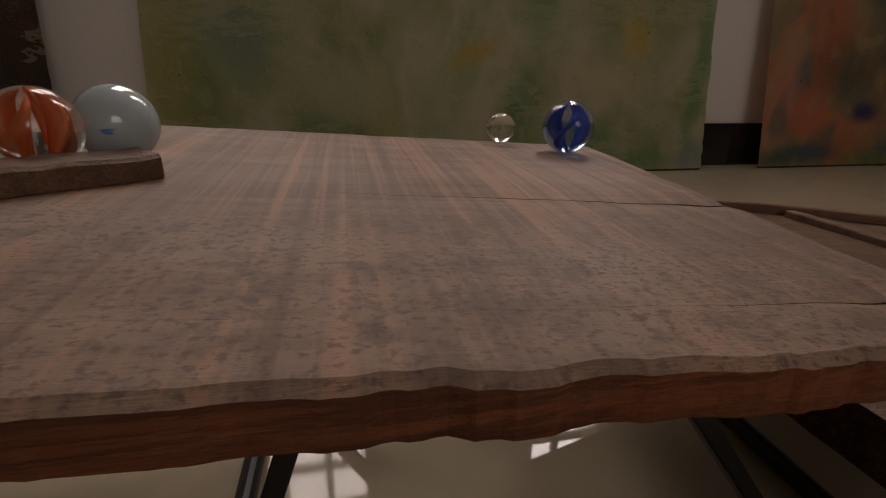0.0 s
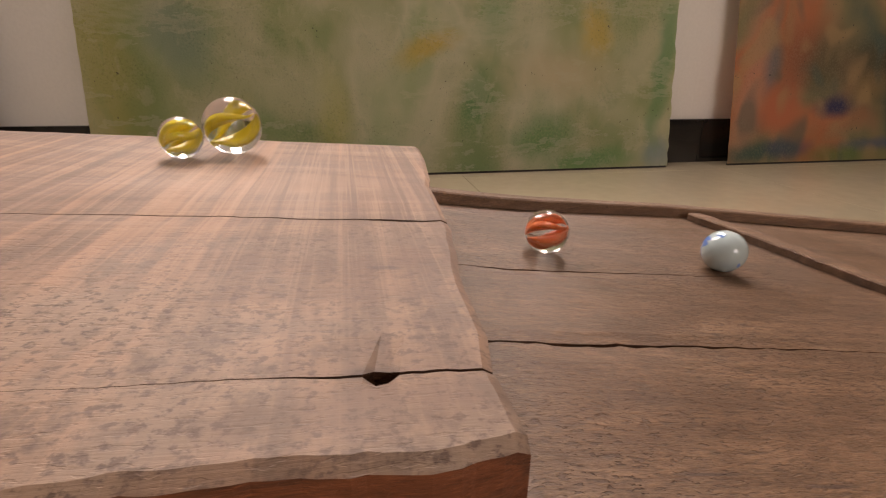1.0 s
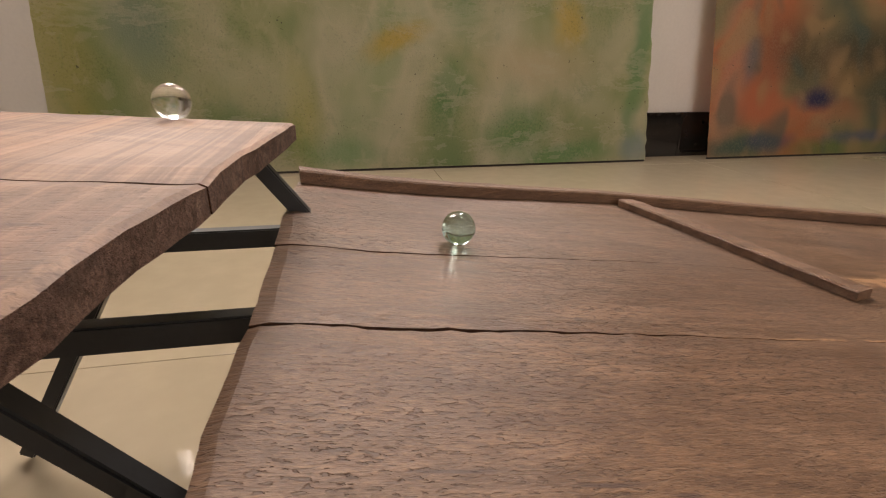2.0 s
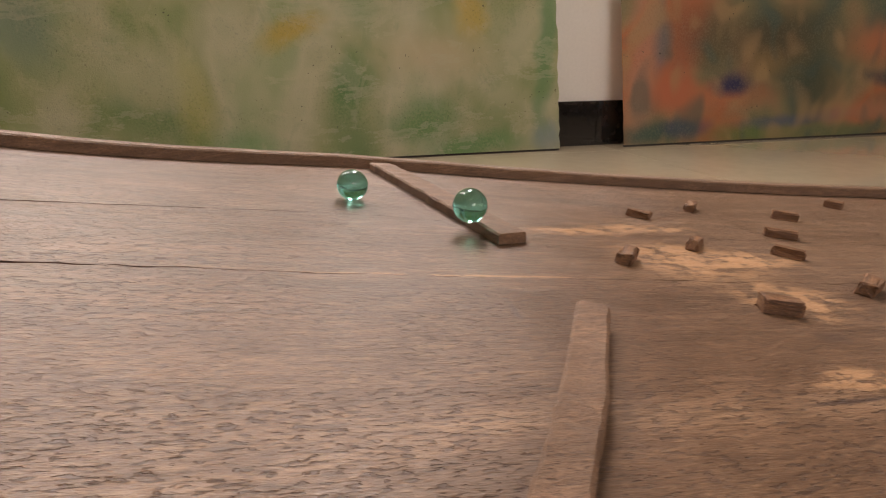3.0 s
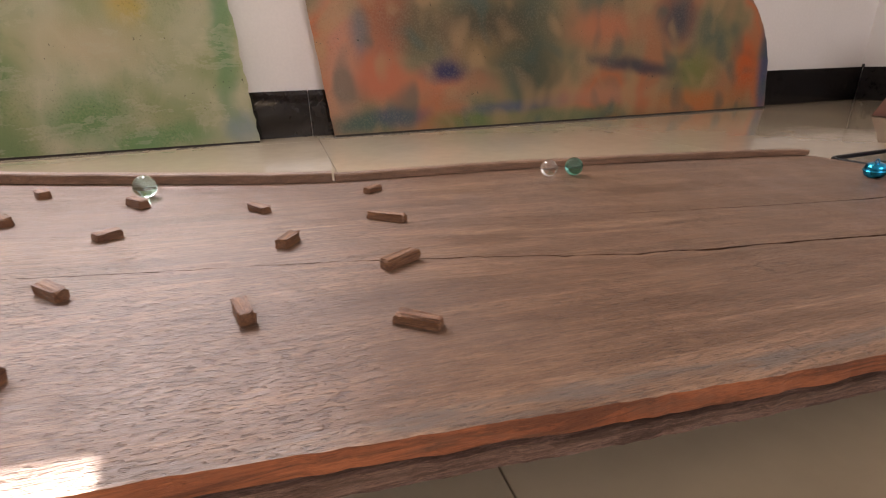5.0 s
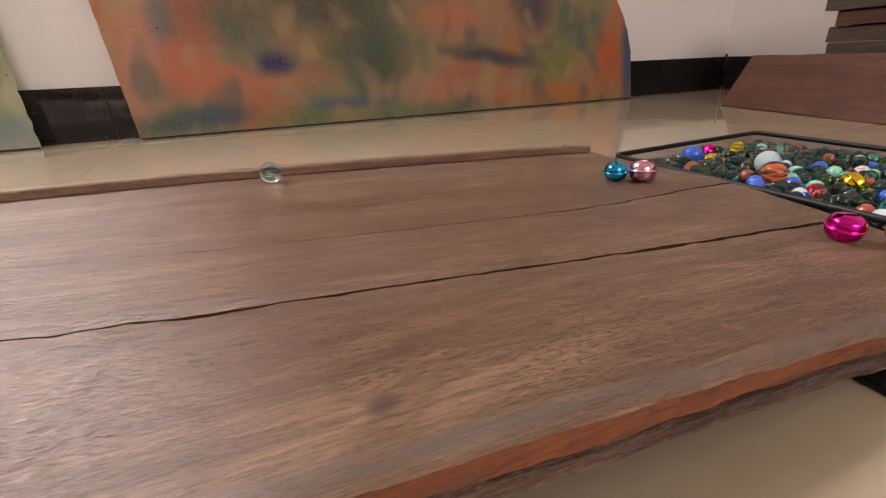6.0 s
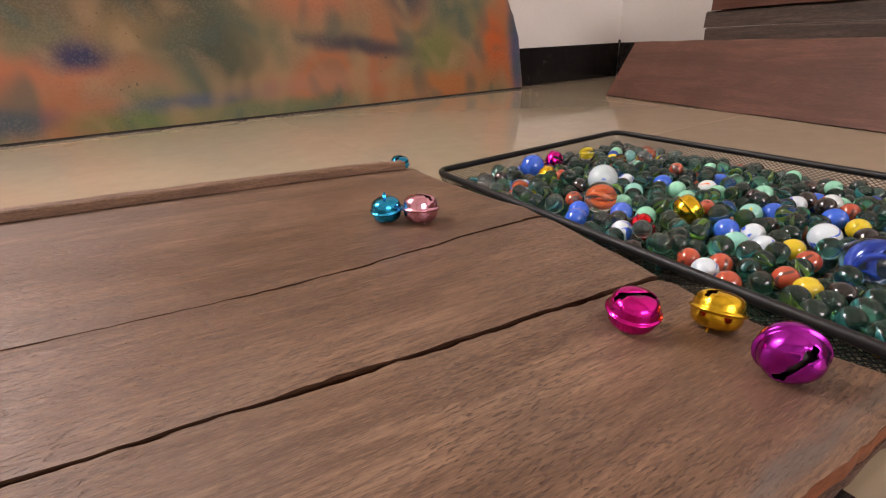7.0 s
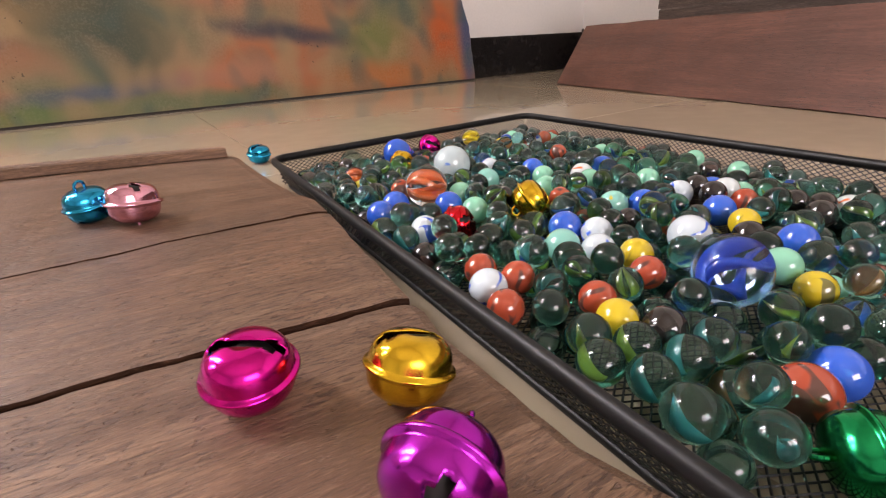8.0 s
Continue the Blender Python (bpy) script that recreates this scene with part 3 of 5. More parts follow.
def leaning_painting(name, x0, x1, high, y0, y1, slant, material, label, ragged, seed, curl=0.0):
    """A painted board whose foot stands at y0 and whose top leans to y1; side edges slant and may be ragged."""
    rnd = random.Random(seed)
    ob = tagged(new(name), label, "painting")
    nz, nx, thick = 44, 12, 0.006
    bm = bmesh.new()
    rows = []
    for j in range(nz + 1):
        z = 0.0045 + (high - 0.0045) * j / nz
        xa = x0 + slant[0] * z + rnd.uniform(-1, 1) * ragged[0]
        xb = x1 + slant[1] * z - curl * max(0.0, z - 0.10) ** 2 + rnd.uniform(-1, 1) * ragged[1]
        rows.append([bm.verts.new((xa + (xb - xa) * i / nx, y0 + (y1 - y0) * (z / high), z)) for i in range(nx + 1)])
    for j in range(nz):
        for i in range(nx):
            bm.faces.new((rows[j][i], rows[j][i + 1], rows[j + 1][i + 1], rows[j + 1][i]))
    bmesh.ops.solidify(bm, geom=bm.faces[:], thickness=-thick)
    bmesh.ops.recalc_face_normals(bm, faces=bm.faces)
    part("painted_board", bm, material, ob)
    # dark strip along the foot draws the shadow line between board and floor
    part("bottom_edge", box(bmesh.new(), (x0 + 0.002, y0 + 0.0012, 0.0), (x1 - 0.002, y0 + 0.0058, 0.0046)), FOOTSHADE, ob, "dark raw bottom edge")
    return ob


leaning_painting("leaning_painting", -0.378, 0.779, 0.62, 1.150, 1.192, (0.06, -0.07), GREEN_PAINT, "large green and beige abstract painting leaning against the wall", (0.0008, 0.0022), 3)
leaning_painting("leaning_painting", 0.935, 2.170, 0.60, 1.150, 1.192, (-0.105, -0.06), ORANGE_PAINT, "orange and blue abstract painting leaning against the wall", (0.0006, 0.0015), 5, 2.2)
leaning_painting("leaning_painting", -1.40, -0.515, 0.60, 1.140, 1.190, (0.0, 0.02), BROWN_PAINT, "dark brown painting leaning against the wall", (0.0006, 0.0006), 9)


# ---- the lower board ----
def board_z(x, y):
    """Height of the bowed lower board's top."""
    z = 0.15539 - 0.23799 * x + 0.18231 * x * x - 0.00633 * y + 0.01796 * x * y + 0.01243 * y * y - 0.05914 * x ** 3
    for bx, by, h in ((0.32, 0.49, 0.0045), (0.87, 0.48, -0.0035), (1.46, 0.33, 0.0055), (1.11, 0.16, 0.0040), (1.43, 0.15, -0.0010), (0.89, 0.29, 0.0036), (0.57, 0.24, 0.0022)):
        z += h * math.exp(-((x - bx) ** 2 + (y - by) ** 2) / 0.012)
    return z


def on_board(x, y, h=0.0):
    return Vector((x, y, board_z(x, y) + h))


def board_frame(x, y, turn, h=0.0):
    """A pose on the board, level with its surface, turned by degrees."""
    dx = (board_z(x + 0.005, y) - board_z(x - 0.005, y)) / 0.01
    dy = (board_z(x, y + 0.005) - board_z(x, y - 0.005)) / 0.01
    up = Vector((-dx, -dy, 1)).normalized()
    ahead = Vector((math.cos(radians(turn)), math.sin(radians(turn)), 0))
    ahead = (ahead - up * ahead.dot(up)).normalized()
    m = Matrix((ahead, up.cross(ahead), up)).transposed().to_4x4()
    m.translation = on_board(x, y, h)
    return m


SEAM_1 = ((0.10, 0.19, 0.30, 0.50, 0.80, 1.10, 1.30, 1.465), (0.377, 0.388, 0.396, 0.376, 0.340, 0.313, 0.307, 0.320))
SEAM_2 = ((0.10, 0.17, 0.30, 0.45, 0.80, 0.92, 1.05, 1.26, 1.465), (0.313, 0.323, 0.322, 0.320, 0.283, 0.263, 0.243, 0.235, 0.228))
FRONT = ((0.10, 0.65, 0.87, 0.95, 1.06, 1.19, 1.30, 1.38, 1.47), (0.166, 0.161, 0.150, 0.1452, 0.1395, 0.1362, 0.1335, 0.1295, 0.1275))
GAP_1 = ((0.10, 0.18, 0.30, 1.05, 1.25, 1.465), (0.0012, 0.0009, 0.00012, 0.00018, 0.0008, 0.0018))
GAP_2 = ((0.10, 0.20, 0.32, 0.78, 0.95, 1.20, 1.465), (0.0015, 0.0010, 0.00012, 0.0003, 0.0008, 0.0018, 0.0034))


def gape(table, x):
    """Half the width of a seam, opening and closing unevenly."""
    return float(np.interp(x, *table)) * (0.30 + 0.9 * abs(noise.noise((x * 22, table[0][1] * 9, 3))) + 0.45 * abs(noise.noise((x * 90, 1, table[0][1] * 7))))


WORN_1 = lambda x: min(1.0, gape(GAP_1, x) / 0.0009)
WORN_2 = lambda x: min(1.0, gape(GAP_2, x) / 0.0009)
BOARD_THICK = 0.0180
FAR = ((0.10, 0.20, 0.30, 0.40, 0.48, 0.54, 0.62, 0.68, 0.78, 0.88, 1.15, 1.46), (0.481, 0.498, 0.507, 0.518, 0.521, 0.513, 0.498, 0.487, 0.478, 0.4740, 0.4790, 0.4855))
BOARD_END = lambda y: float(np.interp(y, (0.12, 0.135, 0.155, 0.20, 0.30, 0.335, 0.38, 0.50), (1.472, 1.468, 1.461, 1.459, 1.465, 1.468, 1.459, 1.459)))


def smooth_line(table, x):
    """A line through a table, rounded at its corners."""
    return sum(float(np.interp(x + d, *table)) for d in (-0.05, -0.025, 0, 0.025, 0.05)) / 5


def far_edge(x):
    """The bowed line of the rail along the board's far edge."""
    return smooth_line(FAR, x)


def waver(x, seed, size):
    return size * (noise.noise((x * 38, seed, 0.0)) + 0.6 * noise.noise((x * 120, seed, 4.0)) + 0.35 * noise.noise((x * 400, seed, 9.0)))


def ply(name, y_low, y_high, x0, x1, zfun, thick, top, edge, parent, steps=(260, 10), label="", layered=False, sides=(1, 1, 1), worn=(None, None)):
    """One plank between two lines along x, with top, underside and worn edges."""
    nx, ny = steps
    bm = bmesh.new()
    tops, lows = [], []
    for i in range(nx + 1):
        u = i / nx
        ta, tb = [], []
        for j in range(ny + 1):
            v = j / ny
            guess = x0 + ((x1 if not callable(x1) else x1(0.3)) - x0) * u
            y = y_low(guess) + (y_high(guess) - y_low(guess)) * v
            xa = x0 + waver(y, 3.1, 0.0012)
            xb = (x1(y) if callable(x1) else x1) + waver(y, 7.7, 0.0012)
            x = xa + (xb - xa) * u
            y = y_low(x) + (y_high(x) - y_low(x)) * v
            side = worn[0] if j == 0 else worn[1]
            round_off = 0.0012 * ((side(x) if side else 1.0) if j in (0, ny) else 0) + 0.0010 * (1 if i in (0, nx) else 0)
            z = zfun(x, y) + 0.0003 * noise.noise((x * 60, y * 140, 2)) - round_off
            ta.append(bm.verts.new((x, y, z)))
            tb.append(bm.verts.new((x, y, z - thick + round_off)))
        tops.append(ta), lows.append(tb)
    for i in range(nx):
        for j in range(ny):
            bm.faces.new((tops[i][j], tops[i + 1][j], tops[i + 1][j + 1], tops[i][j + 1]))
            bm.faces.new((lows[i][j], lows[i][j + 1], lows[i + 1][j + 1], lows[i + 1][j]))
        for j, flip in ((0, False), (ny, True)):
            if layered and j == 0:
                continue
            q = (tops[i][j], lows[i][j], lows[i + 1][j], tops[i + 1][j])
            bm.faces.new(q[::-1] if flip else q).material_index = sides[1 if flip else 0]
    if layered:
        # the near edge: raw orange upper half, a split with shade coloured into its groove, and a rough brown lower
        # half
        bands = []
        for i in range(nx + 1):
            a, b = tops[i][0].co, lows[i][0].co
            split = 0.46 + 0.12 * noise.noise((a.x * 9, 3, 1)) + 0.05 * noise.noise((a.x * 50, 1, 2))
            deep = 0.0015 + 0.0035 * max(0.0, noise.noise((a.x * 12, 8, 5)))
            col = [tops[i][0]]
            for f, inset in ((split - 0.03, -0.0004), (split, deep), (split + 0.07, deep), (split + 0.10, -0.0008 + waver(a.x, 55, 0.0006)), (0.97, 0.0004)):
                p = a.lerp(b, f)
                col.append(bm.verts.new((p.x, p.y + inset, p.z)))
            bands.append(col + [lows[i][0]])
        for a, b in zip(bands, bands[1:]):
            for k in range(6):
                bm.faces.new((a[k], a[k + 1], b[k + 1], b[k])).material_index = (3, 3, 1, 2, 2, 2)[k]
    for j in range(ny):
        for i, flip in ((0, True), (nx, False)):
            q = (tops[i][j], lows[i][j], lows[i][j + 1], tops[i][j + 1])
            bm.faces.new(q[::-1] if flip else q).material_index = sides[2]
    return part(name, bm, (top, edge[0], LOWEDGE, edge[1]) if layered else (top, edge, LOWEDGE, SHADEDWOOD), parent, label, smooth=False)


board = tagged(new("marble_run_board"), "long worn brown wooden board of three planks, sloping and slightly bowed", "board")
ply("plank", lambda x: smooth_line(SEAM_1, x) + gape(GAP_1, x) + waver(x, 1, 0.0013), lambda x: max(far_edge(x) + 0.0065, 0.4865) + waver(x, 2, 0.0006), 0.102, BOARD_END, board_z, BOARD_THICK, BOARD, SHADEDWOOD, board, worn=(WORN_1, None))
ply("plank", lambda x: smooth_line(SEAM_2, x) + gape(GAP_2, x) + waver(x, 5, 0.0014), lambda x: smooth_line(SEAM_1, x) - gape(GAP_1, x) + waver(x, 1, 0.0013), 0.103, BOARD_END, board_z, BOARD_THICK, BOARD, SHADEDWOOD, board, worn=(WORN_2, WORN_1))
ply("plank", lambda x: smooth_line(FRONT, x) + waver(x, 8, 0.0012), lambda x: smooth_line(SEAM_2, x) - gape(GAP_2, x) + waver(x, 5, 0.0014), 0.103, BOARD_END, board_z, BOARD_THICK, BOARD, (SHADEDWOOD, EDGE), board, (420, 14), layered=True, worn=(None, WORN_2))


def strip(name, line, wide, thick, label, material=STRIP, seed=1, lift=lambda x, y: on_board(x, y)):
    """A thin sawn strip along a line of (x, y) on a surface, with rubbed corners."""
    bm = bmesh.new()
    rnd = random.Random(seed)
    pts = [Vector((*p, 0)) for p in line]
    rings = []
    cut = 30
    for k in range(cut + 1):
        u = k / cut * (len(pts) - 1)
        i = min(int(u), len(pts) - 2)
        c = pts[i].lerp(pts[i + 1], u - i)
        way = (pts[i + 1] - pts[i]).normalized()
        side = Vector((-way.y, way.x, 0))
        w, t = wide / 2 * (1 + 0.05 * rnd.uniform(-1, 1)), thick * (1 + 0.04 * rnd.uniform(-1, 1))
        e = 0.0010
        ring = []
        for s, h in ((-w, 0), (-w, t - e), (-w + e, t), (0, t + 0.0003 * rnd.uniform(-1, 1)), (w - e, t), (w, t - e), (w, 0)):
            p = c + side * s
            ring.append(bm.verts.new(lift(p.x, p.y) + Vector((0, 0, h + 0.0002))))
        rings.append(ring)
    for a, b in zip(rings, rings[1:]):
        for i in range(len(a)):
            bm.faces.new((a[i], a[(i + 1) % len(a)], b[(i + 1) % len(b)], b[i]))
    bm.faces.new(rings[0]), bm.faces.new(rings[-1])
    bmesh.ops.recalc_face_normals(bm, faces=bm.faces)
    return tagged(part(name, bm, material), label, "wood strip")


strip("edge_rail", [(x, far_edge(x)) for x in (0.104, 0.17, 0.24, 0.31, 0.38, 0.45, 0.52, 0.59, 0.66, 0.73, 0.80, 0.8708)], 0.011, 0.0075, "thin weathered wooden rail along the far edge of the board", seed=2)
strip("edge_rail", ((0.8730, 0.4735), (1.15, 0.4780), (1.452, 0.4855)), 0.010, 0.0065, "thin weathered wooden rail along the far edge of the board", seed=3)
strip("deflector_strip", ((0.331, 0.500), (0.3795, 0.360)), 0.0165, 0.0055, "flat wooden strip set aslant on the board as a deflector", seed=4)
strip("deflector_strip", ((0.3795, 0.2850), (0.3535, 0.2416), (0.336, 0.216), (0.306, 0.172)), 0.0105, 0.0068, "square wooden strip set aslant on the board as a deflector", seed=5)

# ---- wooden pegs glued to the board ----
PEGS = ((0.4275, 0.341, 15, 46), (0.452, 0.231, 21, 32), (0.459, 0.290, 15, -22), (0.4785, 0.3600, 15, 40), (0.483, 0.416, 15, -50), (0.500, 0.260, 15, 46),
        (0.5198, 0.3035, 18, 28), (0.5235, 0.3465, 15, -52), (0.5225, 0.194, 19, 32), (0.537, 0.437, 17, 45), (0.5513, 0.378, 18, -36), (0.5575, 0.2400, 21, -36),
        (0.5742, 0.3130, 19, 38), (0.5928, 0.4145, 17, -38), (0.604, 0.2610, 16, 60), (0.611, 0.3565, 13, 38), (0.6625, 0.1965, 20, 26), (0.668, 0.3085, 14, 66))
PEGS += ((0.6715, 0.2470, 20, -40), (0.674, 0.380, 13, -52), (0.6695, 0.4445, 12, -57), (0.7375, 0.2675, 18, -47), (0.737, 0.342, 15, 32), (0.736, 0.410, 18, -48),
         (0.7425, 0.2000, 17, 74), (0.814, 0.2285, 16, -74), (0.814, 0.382, 19, -52), (0.832, 0.3055, 17, 60), (0.878, 0.205, 20, -33), (0.884, 0.263, 24, 33),
         (0.892, 0.336, 27, -38), (0.898, 0.424, 20, 44))


def peg(x, y, long, turn, seed):
    """A short sawn stick with chipped corners."""
    rnd = random.Random(seed)
    bm = bmesh.new()
    l, w, t = long / 2150, rnd.uniform(0.0027, 0.0036), rnd.uniform(0.0045, 0.0058)
    box(bm, (-l, -w, -0.0003), (l, w, t), 0.0011)
    for v in bm.verts:
        v.co += Vector((rnd.uniform(-1, 1), rnd.uniform(-1, 1), rnd.uniform(-1, 1) if v.co.z > 0.0015 else 0)) * 0.0007
    ob = part("peg", bm, PEG)
    ob.matrix_world = board_frame(x, y, turn)
    return tagged(ob, "short sawn wooden peg fixed on the sloping board", "peg", "pegs on the board")


for k, row in enumerate(PEGS):
    peg(*row, k)


# ---- the upper plank and its stand ----
def plank_z(x, y):
    return 0.17425 - 0.05766 * x + 0.01047 * y


start_plank = tagged(new("starting_plank"), "short rough-sawn reddish wooden plank with cracks, raised on a stand", "plank")
CRACK_A = lambda x: 0.3165 + 0.010 * (0.1 - x) + waver(x, 21, 0.0010)
CRACK_B = lambda x: 0.2462 + 0.004 * (0.1 - x) + waver(x, 23, 0.0008)
WORN_A = lambda x: min(1.0, OPEN_A(x) / 0.0006)
WORN_B = lambda x: min(1.0, OPEN_B(x) / 0.0006)
OPEN_A = lambda x: float(np.interp(x, (-0.7, -0.04, -0.01, 0.05, 0.075, 0.082, 0.10), (0.00002, 0.00002, 0.00018, 0.00035, 0.00055, 0.0008, 0.0004)))
OPEN_B = lambda x: float(np.interp(x, (-0.7, 0.03, 0.06, 0.0725, 0.0742, 0.0756, 0.0772, 0.11), (0.00002, 0.00002, 0.00012, 0.0003, 0.0016, 0.0014, 0.0003, 0.0003)))
PLANK_THICK = 0.009
PLANK_END = lambda y: 0.0905 + (y - 0.230) * 0.085 + waver(y, 41, 0.0009)
ply("plank_piece", lambda x: CRACK_A(x) + OPEN_A(x), lambda x: 0.4425 + waver(x, 31, 0.0012), -0.62, PLANK_END, plank_z, PLANK_THICK, PLANK, EDGE, start_plank, (420, 10), sides=(3, 2, 2), worn=(WORN_A, None))
ply("plank_piece", lambda x: CRACK_B(x) + OPEN_B(x), lambda x: CRACK_A(x) - OPEN_A(x), -0.62, PLANK_END, plank_z, PLANK_THICK, PLANK, EDGE, start_plank, (420, 8), sides=(3, 3, 2), worn=(WORN_B, WORN_A))
ply("plank_piece", lambda x: 0.2295 + waver(x * 0.7, 33, 0.0022) + max(0.0, x - 0.080) * 0.22, lambda x: CRACK_B(x) - OPEN_B(x), -0.62, PLANK_END, plank_z, PLANK_THICK, PLANK, EDGE, start_plank, (420, 8), sides=(1, 3, 2), worn=(None, WORN_B))
strip("starting_strip", ((-0.082, 0.334), (-0.20, 0.222)), 0.015, 0.0064, "pale wooden strip lying on the starting plank", seed=8, lift=lambda x, y: Vector((x, y, plank_z(x, y))))

stand = tagged(new("folding_stand"), "black steel folding stand with crossed legs and long bars", "stand")
LOW = plank_z(0, 0.3) - PLANK_THICK - 0.002
for y, legs in ((0.285, ((0.040, 0.160), (-0.030, -0.085), (-0.40, -0.50), (-0.45, -0.35))), (0.425, ((0.088, 0.200), (0.052, -0.044), (-0.40, -0.50), (-0.45, -0.35)))):
    for xa, xb in legs:
        bm = bmesh.new()
        flat_bar(bm, (xa, y, plank_z(xa, y) - PLANK_THICK - 0.0045), (xb, y + 0.004, 0.004), 0.007, 0.0075 if y > 0.4 else 0.0060)
        part("leg", bm, BLACKSTEEL, stand)
for y in (0.360, 0.462):
    bm = bmesh.new()
    flat_bar(bm, (-0.55, y, 0.112), (0.098, y, 0.107), 0.008, 0.011)
    flat_bar(bm, (0.097, y, 0.1066), (0.240, y, board_z(0.24, y) - BOARD_THICK - 0.0068), 0.008, 0.011)
    part("long_bar", bm, BLACKSTEEL, stand)
for x in (-0.03, -0.43):
    bm = bmesh.new()
    rod(bm, (x, 0.26, plank_z(x, 0.3) - PLANK_THICK - 0.006), (x, 0.45, plank_z(x, 0.3) - PLANK_THICK - 0.006), 0.0045, 12)
    part("crossbar", bm, BLACKSTEEL, stand)
for x in (-0.086, 0.206):
    bm = bmesh.new()
    rod(bm, (x, 0.272, 0.006), (x, 0.455, 0.006), 0.0055, 12)
    part("foot_bar", bm, BLACKSTEEL, stand)

# ---- dark planks stacked by the right wall ----
def lying_plank(y0, y1, x, z, wide, thick, lean, material, label, seed, turn=0.0):
    """A long plank along y; lean tips it back about its long foot edge."""
    rnd = random.Random(seed)
    bm = bmesh.new()
    n = 24
    rings = []
    for k in range(n + 1):
        y = y0 + (y1 - y0) * k / n
        j = lambda: rnd.uniform(-1, 1) * 0.0012
        rings.append([bm.verts.new((a + j(), y, b + j())) for a, b in ((0, 0), (thick, 0.003), (thick, wide), (0.004, wide), (0, wide - 0.004))])
    for a, b in zip(rings, rings[1:]):
        for i in range(5):
            bm.faces.new((a[i], a[(i + 1) % 5], b[(i + 1) % 5], b[i]))
    for ring in (rings[0], rings[-1]):
        bm.faces.new(ring).material_index = 1
    bmesh.ops.recalc_face_normals(bm, faces=bm.faces)
    ob = part("stacked_plank", bm, (material, LOWEDGE))
    ob.matrix_world = pose(x, 0, z, 0, lean, turn)
    return tagged(ob, label, "plank", "planks stacked by the wall")


lying_plank(-1.3, 0.0, 2.0, 0.001, 0.130, 0.026, 32, DARKWOOD, "dark red-brown plank leaning against the stack of planks", 1)
ob = bpy.data.objects["stacked_plank"]
ob.matrix_world = pose(2.172, 0.866, 0.002, 0, 0, -12.5) @ pose(0, 0, 0, 0, 32, 0)
for k, (dx, z, far, wide, mat) in enumerate(((0.10, 0.002, 0.66, 0.1012, GREYWOOD), (0.075, 0.104, 0.66, 0.0272, GREYWOOD), (0.085, 0.132, 0.672, 0.0312, GREYWOOD),
                                             (0.08, 0.164, 0.655, 0.0292, DARKWOOD), (0.07, 0.194, 0.680, 0.0332, GREYWOOD), (0.085, 0.228, 0.665, 0.034, DARKWOOD))):
    o = lying_plank(-1.3, far, 0, 0, wide, 0.22, 0, mat, "rough grey-brown plank in a stack by the wall", 10 + k)
    o.matrix_world = pose(2.10 + dx, 0.10, z, 0, 0, -12.5 if k else -12.0)


# ---- a black sheet in place of the shade under the near edge of the board ----
bm = box(bmesh.new(), (1.300, 0.020, 0.0003), (1.408, 0.160, 0.0036), 0.0012)
for v in bm.verts:
    v.co.x += 0.25 * (v.co.y - 0.09) * 0.2
part_shade = part("rubber_pad", bm, plain("black_rubber", (0.010, 0.010, 0.010), 0.30, 0, 140, 0.0006, 0.3))
tagged(part_shade, "thin black rubber pad lying under the board's edge", "pad")


# ---- marbles ----
BALL = {}


def ball_mesh(r, material, rings=16):
    key = (round(r, 4), material.name, rings)
    if key not in BALL:
        bm = bmesh.new()
        bmesh.ops.create_uvsphere(bm, u_segments=rings * 2, v_segments=rings, radius=r)
        me = bpy.data.meshes.new("marble")
        bm.to_mesh(me), bm.free()
        me.polygons.foreach_set("use_smooth", [True] * len(me.polygons))
        me.materials.append(material)
        BALL[key] = me
    return BALL[key]


def vane_mesh(r, material, blades, twist, wide, far=0.66):
    key = (round(r, 4), material.name, blades, twist, wide, far)
    if key not in BALL:
        bm = bmesh.new()
        n = 12
        for b in range(blades):
            last = None
            for k in range(n + 1):
                u = -1 + 2 * k / n
                a = 2 * math.pi * b / blades + twist * u
                reach = far * r * math.sqrt(max(0.0, 1 - (0.96 * u) ** 2)) + 0.02 * r
                c, s = math.cos(a), math.sin(a)
                side = Vector((-s, c, 0))
                mid, out = Vector((c, s, 0)) * reach * 0.35, Vector((c, s, 0)) * reach
                z = Vector((0, 0, (0.30 + 0.75 * far) * r * u))
                w = side * wide * r * (1.05 - u * u)
                ring = [bm.verts.new(p + z) for p in (mid - w * 0.3, out - w, out + w, mid + w * 0.3)]
                if last:
                    for i in range(4):
                        bm.faces.new((last[i], last[(i + 1) % 4], ring[(i + 1) % 4], ring[i]))
                else:
                    bm.faces.new(ring)
                last = ring
            bm.faces.new(last[::-1])
        bmesh.ops.recalc_face_normals(bm, faces=bm.faces)
        me = bpy.data.meshes.new("vane")
        bm.to_mesh(me), bm.free()
        me.polygons.foreach_set("use_smooth", [True] * len(me.polygons))
        me.materials.append(material)
        BALL[key] = me
    return BALL[key]


def marble(r, material, label, vane=None, blades=3, twist=0.7, wide=0.28, group="", rings=16, m=None, far=0.52):
    ob = tagged(new("marble", ball_mesh(r, material, rings)), label, "marble", group)
    if vane:
        new("vane", vane_mesh(r, vane, blades, twist, wide, far)).parent = ob
    if m:
        ob.matrix_world = m
    return ob


